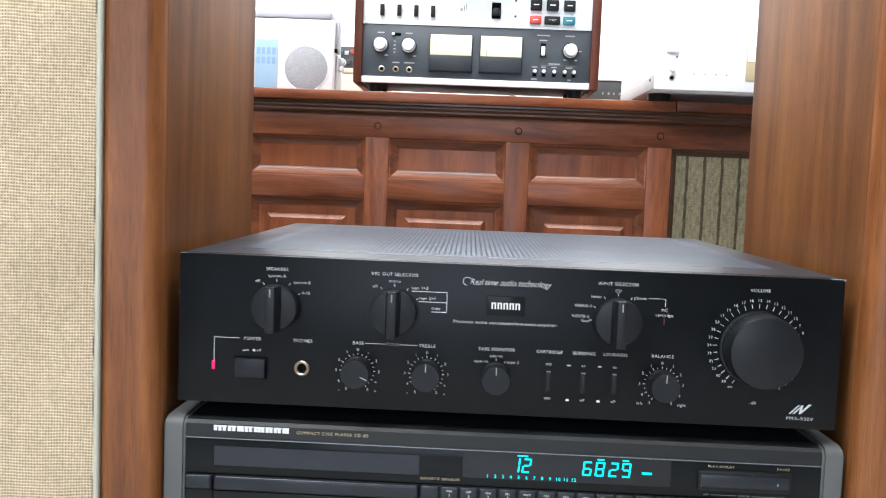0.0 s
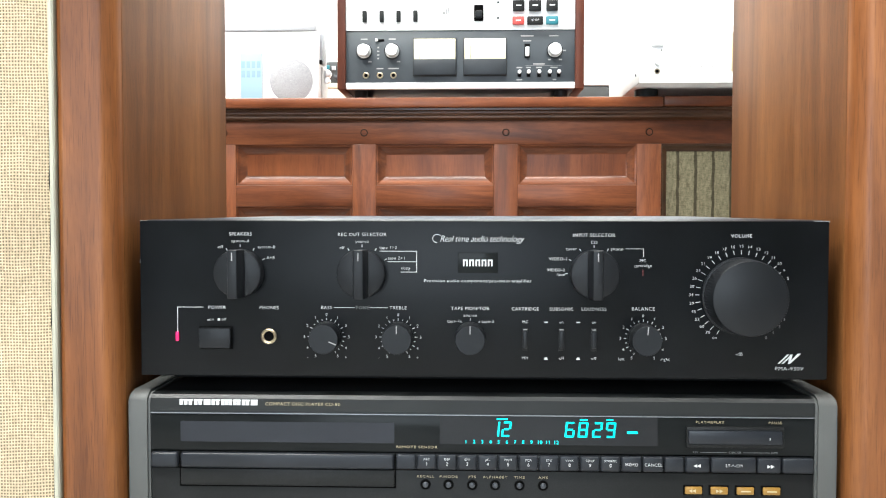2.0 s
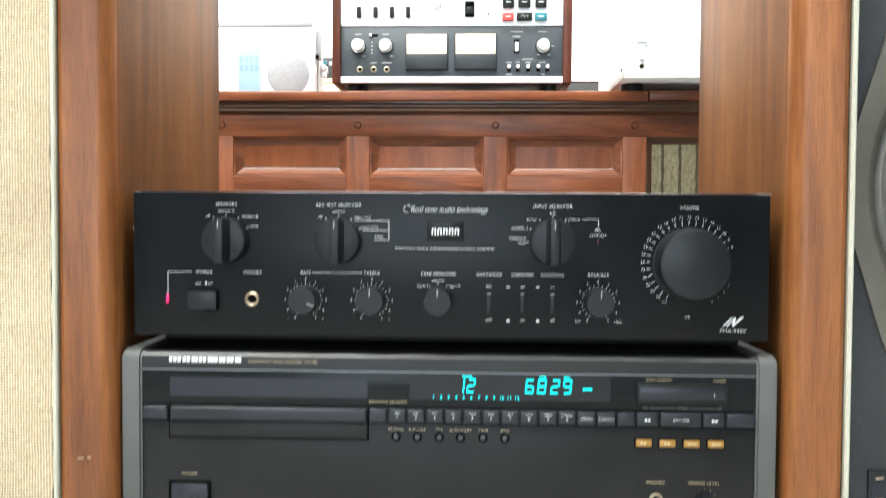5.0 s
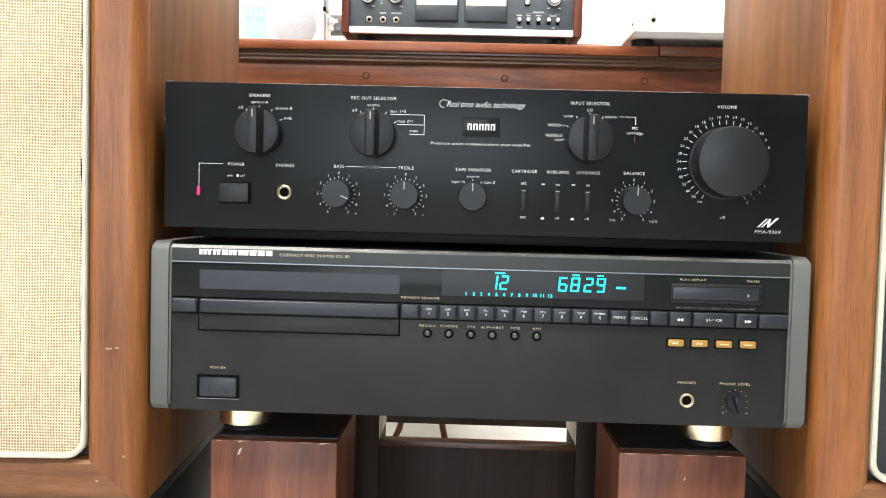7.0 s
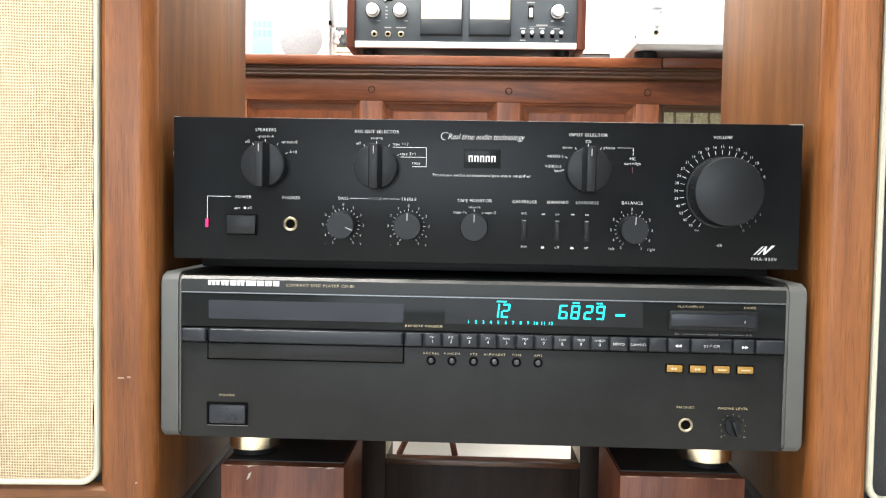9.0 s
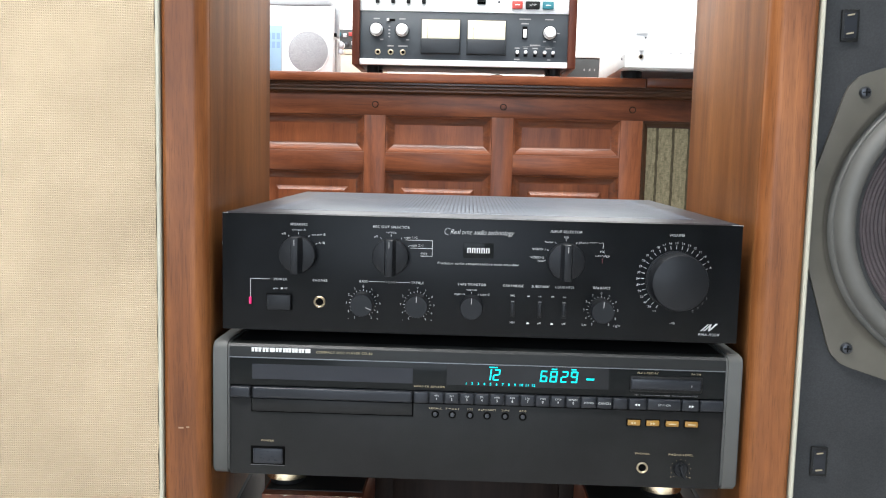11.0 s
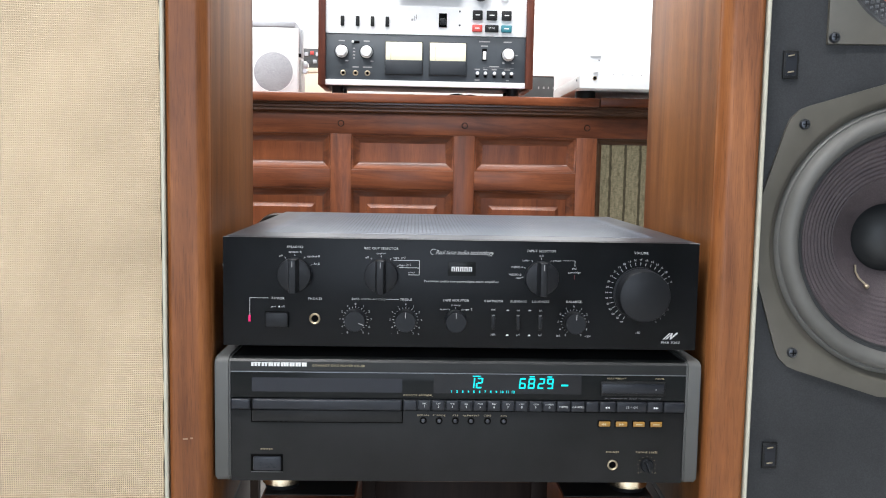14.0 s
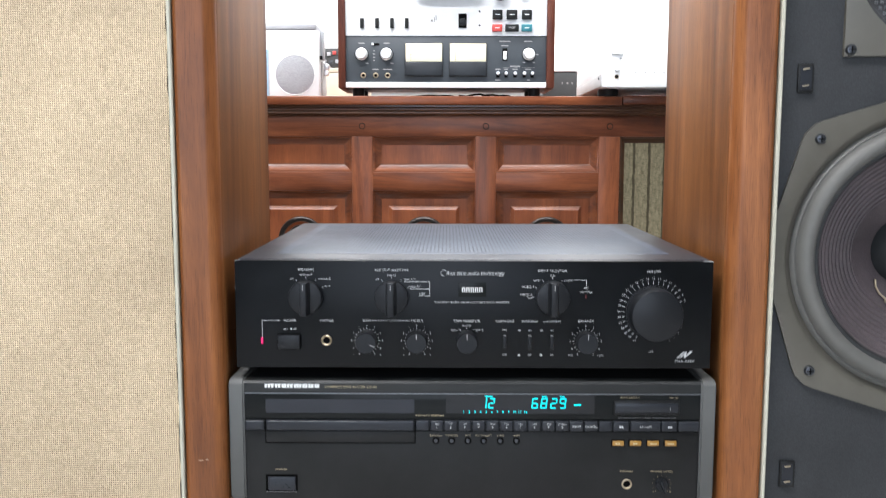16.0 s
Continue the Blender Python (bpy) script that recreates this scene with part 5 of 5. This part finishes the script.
for x in (0.0752, 0.0911, 0.1092, 0.1274, 0.1433):
    s = part("toggle", box(x - 0.0030, x + 0.0030, TY - 0.003, TY, 0.9480, 0.9565, 0.0008), HOLE, deck)
    part("button_cap", lathe([(0.0034, 0), (0.0034, 0.008), (0.0026, 0.009), (0.0002, 0.009)], x, TY - 0.002, 0.9560, "y", 16, None, False), ALU, s)
b = bmesh.new()
for x, z, w in ((-0.1953, 1.0135, 0.012), (-0.1460, 1.0135, 0.012), (-0.1676, 0.9625, 0.012), (-0.144, 0.9625, 0.018), (0.0885, 1.0175, 0.022), (0.1345, 1.0175, 0.016), (0.0752, 0.9630, 0.010), (0.0911, 0.9630, 0.008), (0.1092, 0.9630, 0.010), (0.1350, 0.9630, 0.012), (0.109, 0.9690, 0.02), (-0.1707, 0.9990, 0.003), (-0.1707, 0.9925, 0.004), (-0.1707, 0.9860, 0.004), (-0.1707, 0.9800, 0.003), (-0.1850, 0.9745, 0.006), (-0.1350, 0.9745, 0.006), (0.1520, 0.9920, 0.007), (0.1270, 0.9765, 0.005), (0.1460, 0.9765, 0.005), (0.0885, 1.0090, 0.014), (0.0752, 0.9420, 0.010), (0.1360, 0.9420, 0.006)):
    line(x - w / 2, x + w / 2, z, z + 0.0022, TY - 0.001, b)
line(0.086, 0.148, 0.9672, 0.9676, TY - 0.001, b)
part("lettering", b, DIMINK, deck, "rows of tiny pale print")
for x, mat, z, w in ((0.0732, PLASTIC, 1.0692, 0.0098), (0.1016, PLASTIC, 1.0692, 0.0105), (0.1309, PLASTIC, 1.0692, 0.0098), (0.0727, RED, 1.0436, 0.0098), (0.1018, PLASTIC, 1.0436, 0.0135), (0.1310, TEAL, 1.0436, 0.0105)):
    h = 0.0092 if mat is PLASTIC and z > 1.06 else 0.0070
    k = part("transport_key", box(x - w, x + w, TY - 0.010, TY - 0.003, z - h, z + h, 0.0015), mat, deck, "" if mat is PLASTIC else ("red key" if mat is RED else "teal key"))
    part("mark", line(x - w * 0.45, x + w * 0.45, z - 0.0009, z + 0.0009, TY - 0.010) if not (z < 1.05 and mat is PLASTIC) else words("STOP", x, z - 0.0015, 0.0036, TY - 0.010), INK, k)
for x in (-0.1938, -0.1640, -0.1346, -0.1054):
    part("slide_key", box(x - 0.0036, x + 0.0036, TY - 0.009, TY - 0.003, 1.0430, 1.0622, 0.001), PLASTIC, deck)
s = part("rocker_switch", box(-0.0035, 0.0125, TY - 0.006, TY - 0.003, 1.0440, 1.0715, 0.001), HOLE, deck)
part("rocker", box(-0.0012, 0.0102, TY - 0.013, TY - 0.005, 1.0480, 1.0610, 0.002), KNOB, s)
em = box(-0.0580, -0.0540, TY - 0.0036, TY - 0.003, 1.0560, 1.0600)
box(-0.0520, -0.0505, TY - 0.0036, TY - 0.003, 1.0560, 1.0650, bm=em)
box(-0.0485, -0.0470, TY - 0.0036, TY - 0.003, 1.0590, 1.0680, bm=em)
part("emblem", em, DIMINK, deck)
sl = part("slide_switch", box(-0.1760, -0.1600, TY - 0.002, TY - 0.001, 1.0102, 1.0146, 0.0004), HOLE, deck)
part("slider", box(-0.1755, -0.1710, TY - 0.007, TY - 0.0018, 1.0100, 1.0148, 0.001), SILVER, sl)
for z in (1.049, 1.076):
    part("screw", lathe([(0.002, 0), (0.002, 0.001), (0.0005, 0.0012)], 0.038, TY - 0.003, z, "y", 12), SCREW, deck)
ct = part("tape_counter", box(-0.2000, -0.1530, TY - 0.006, TY - 0.003, 1.1020, 1.1250, 0.001), HOLE, deck)
for k in range(4):
    part("wheel", box(-0.1965 + 0.0075 * k, -0.1900 + 0.0075 * k, TY - 0.007, TY - 0.0055, 1.1050, 1.1160, 0.0008), GREYPANEL, ct)
hc = box(-0.0880, 0.0480, TY - 0.024, TY - 0.003, 1.1045, 1.165, 0.006)
part("head_cover", hc, SILVER, deck, "silver head cover with a dark lower lip")
part("cover_lip", box(-0.0860, 0.0460, TY - 0.026, TY - 0.010, 1.1030, 1.1080, 0.002), KNOB, deck)
part("capstan_knob", lathe([(0.0155, 0), (0.0155, 0.018), (0.0140, 0.020), (0.0002, 0.020)], 0.0790, TY - 0.003, 1.1120, "y", 32, None, False), KNOB, deck)
part("roller", lathe([(0.0085, 0), (0.0085, 0.004), (0.007, 0.005), (0.0002, 0.005)], 0.1270, TY - 0.003, 1.1050, "y", 24, None, False), SILVER, deck)

# ---- portable radio ----
QY = 1.10
radio = thing("portable_radio", Matrix.Translation((-0.42, QY, TZ)), "white portable radio cassette with a round grey speaker", "radio")
part("body", box(-0.5700, -0.3000, QY, QY + 0.09, TZ, 1.0600, 0.004), SILVER, radio)
part("speaker_ring", lathe([(0.0440, 0), (0.0440, 0.0012), (0.0424, 0.0018), (0.0415, 0.001)], -0.3530, QY, 0.9655, "y", 48, None, False), SILVER, radio)
part("speaker_mesh", lathe([(0.0415, 0.001), (0.039, 0.0022), (0.020, 0.0040), (0.0005, 0.0046)], -0.3530, QY, 0.9655, "y", 48, None, False), SPEAKERMESH, radio, "domed grey metal mesh")
cw = part("cassette_window", box(-0.4516, -0.4082, QY - 0.002, QY + 0.001, 0.9120, 1.0185, 0.001), BLUEFILM, radio, "pale blue window")
for x in (-0.4516, -0.4096):
    part("window_edge", box(x, x + 0.0016, QY - 0.0026, QY - 0.0018, 0.9210, 1.0120), GREYMESH, cw)
for k in range(4):
    for z in (0.990, 0.972):
        part("print", line(-0.4490 + 0.010 * k, -0.4420 + 0.010 * k, z, z + 0.013, QY - 0.0021), BLUEINK, cw)
part("top_strip", box(-0.5650, -0.3060, QY - 0.001, QY + 0.085, 1.0602, 1.0735, 0.003), GREYMESH, radio, "grey strip along the top")
part("side_arm", box(-0.3000, -0.2935, QY + 0.015, QY + 0.045, 1.0000, 1.0602, 0.002), GREYMESH, radio)
part("hinge", box(-0.3000, -0.2955, QY + 0.005, QY + 0.015, 0.9990, 1.0060), HOLE, radio)
part("side_panel", box(-0.3000, -0.2960, QY + 0.02, QY + 0.08, 0.9120, 0.9950, 0.001), SIDEGREY, radio)
for z, r in ((0.9864, 0.0078), (0.9730, 0.0058)):
    part("side_knob", lathe([(r, -0.003), (r, 0.008), (r * 0.8, 0.009)], -0.2915, QY + 0.05, z, "y", 20), ALU, radio)

# ---- pale component at the other end ----
UY = 0.886
unit = thing("tuner", Matrix.Translation((0.48, UY, TZ)), "pale silver tuner on black feet, jutting over the counter", "tuner")
part("body", box(0.2700, 0.6750, UY + 0.004, UY + 0.33, 0.9255, 1.0110, 0.002), SILVER, unit)
part("lower_side", box(0.2680, 0.2705, UY + 0.006, UY + 0.32, 0.9260, 0.9480, 0.0008), SIDEGREY, unit)
part("side_screw", lathe([(0.003, 0), (0.003, 0.0015), (0.001, 0.002)], 0.2690, UY + 0.03, 0.9420, "y", 12), SCREW, unit)
part("front_panel", box(0.2683, 0.6770, UY - 0.003, UY + 0.004, 0.9238, 1.0132, 0.0012), SILVER, unit)
for x in (0.296, 0.63):
    for y in (UY + 0.085, UY + 0.29):
        part("foot", lathe([(0.018, 0.9105), (0.020, 0.9118), (0.020, 0.926)], x, y, 0.0, "z", 24), PLASTIC, unit)
part("power_button", box(0.2850, 0.3055, UY - 0.008, UY - 0.003, 0.9840, 0.9960, 0.001), SILVER, unit)
part("led", box(0.3020, 0.3040, UY - 0.004, UY - 0.003, 0.9760, 0.9785), SCREW, unit)
part("socket", lathe([(0.0044, 0), (0.0044, 0.002), (0.0030, 0.002), (0.0028, 0.0)], 0.2958, UY - 0.003, 0.9430, "y", 20, None, False), BRASS, unit)
part("socket_hole", lathe([(0.0030, 0.0004), (0.0002, 0.0004)], 0.2958, UY - 0.003, 0.9430, "y", 16, None, False), HOLE, unit)
part("small_knob", lathe([(0.0052, 0), (0.0052, 0.008), (0.0045, 0.009), (0.0002, 0.009)], 0.2956, UY - 0.003, 0.9580, "y", 20, None, False), SILVER, unit)
for k in range(4):
    part("button", box(0.3310 + 0.0178 * k, 0.3332 + 0.0178 * k, UY - 0.005, UY - 0.003, 0.9497, 0.9512), DIMINK, unit)
dw = part("display_window", box(0.4160, 0.6200, UY - 0.0045, UY - 0.003, 0.9420, 1.0060, 0.0008), GOLDINK, unit, "beige-edged display window")
part("glass", box(0.4180, 0.6180, UY - 0.0052, UY - 0.0044, 0.9730, 1.0045), SILVER, dw)

# ---- things along the far wall ----
shelf = thing("wall_shelf", Matrix.Translation((0, 2.2, 0)), "low white cabinet along the far wall", "cabinet")
part("body", box(-1.6, 1.6, 2.05, 2.345, 0.0, 1.00, 0.004), WALLPAINT, shelf)
part("top", box(-1.62, 1.62, 2.03, 2.348, 1.00, 1.02, 0.004), WALLPAINT, shelf)


BY = 1.42
card = thing("cream_box", Matrix.Translation((-0.31, BY, 0.91)), "plain cream cardboard box at the back of the counter", "box")
part("carton", box(-0.400, -0.225, BY, BY + 0.09, 0.9102, 1.0000, 0.002), CREAM, card)
part("lid", box(-0.402, -0.223, BY - 0.002, BY + 0.092, 1.0000, 1.0120, 0.002), CREAM, card)
mixer = thing("mixer", Matrix.Translation((-0.31, BY, 1.012)), "small dark grey mixer with coloured keys on the cream box", "mixer")
part("body", box(-0.395, -0.220, BY + 0.002, BY + 0.085, 1.0122, 1.0610, 0.003), BOXDARK, mixer)
for k, (dx, dz, mat) in enumerate(((-0.052, 0.036, TEAL), (-0.038, 0.034, GREYMESH), (-0.024, 0.037, RED), (-0.010, 0.034, GREYMESH), (-0.049, 0.016, GREYMESH), (-0.033, 0.014, GREYPANEL), (-0.017, 0.016, GREYMESH))):
    part("key", box(-0.29 + dx, -0.281 + dx, BY - 0.002, BY + 0.003, 1.0122 + dz - 0.005, 1.0122 + dz + 0.004, 0.0008), mat, mixer)
meter = thing("equipment_box", Matrix.Translation((0.31, BY, 0.91)), "low dark grey equipment box with pale print", "equipment")
part("body", box(0.215, 0.420, BY, BY + 0.10, 0.9112, 1.0030, 0.003), BOXDARK, meter)
part("top_trim", box(0.213, 0.422, BY - 0.002, BY + 0.102, 1.0030, 1.0065, 0.001), SIDEGREY, meter)
b = bmesh.new()
for k, w in enumerate((0.005, 0.007, 0.005, 0.008)):
    line(0.262 + 0.0125 * k, 0.262 + 0.0125 * k + 0.6 * w, 0.9720, 0.9775, BY, b)
part("lettering", b, DIMINK, meter, "short pale bars of print")

# ---- loose leads ----
rng = random.Random(4)
for k in range(3):
    pts = []
    x = -0.10 + 0.05 * k
    for j in range(14):
        pts.append((x + 0.012 * j, 1.08 + 0.03 * math.sin(j * 0.9 + k * 2) + 0.02 * k, 0.9138 + 0.004 * (1 + math.sin(j * 0.7 + k))))
    solid("cable", tube(pts, 0.0022, 6), HOLE, "black lead lying on the counter under the tape deck", "cable", "loose leads")
stool = thing("stool", Matrix.Translation((-0.11, 1.73, 0)), "red-brown wooden stool behind the counter", "stool")
part("seat", lathe([(0.170, 0.420), (0.178, 0.426), (0.178, 0.440), (0.170, 0.448)], -0.11, 1.73, 0.0, "z", 36), DECKWOOD, stool)
for ends in ((-0.190, -0.168, -0.135, -0.150, 1.60), (-0.044, -0.054, -0.080, -0.075, 1.60), (-0.190, -0.170, -0.140, -0.150, 1.86), (-0.030, -0.050, -0.078, -0.075, 1.86)):
    a, b, c, d, y = ends
    part("leg", tube([(a, y, 0.0), (b, y, 0.046), ((b + c) / 2, y, 0.11), (c, y, 0.20), (d, y, 0.421)], 0.0082, 10), DECKWOOD, stool)
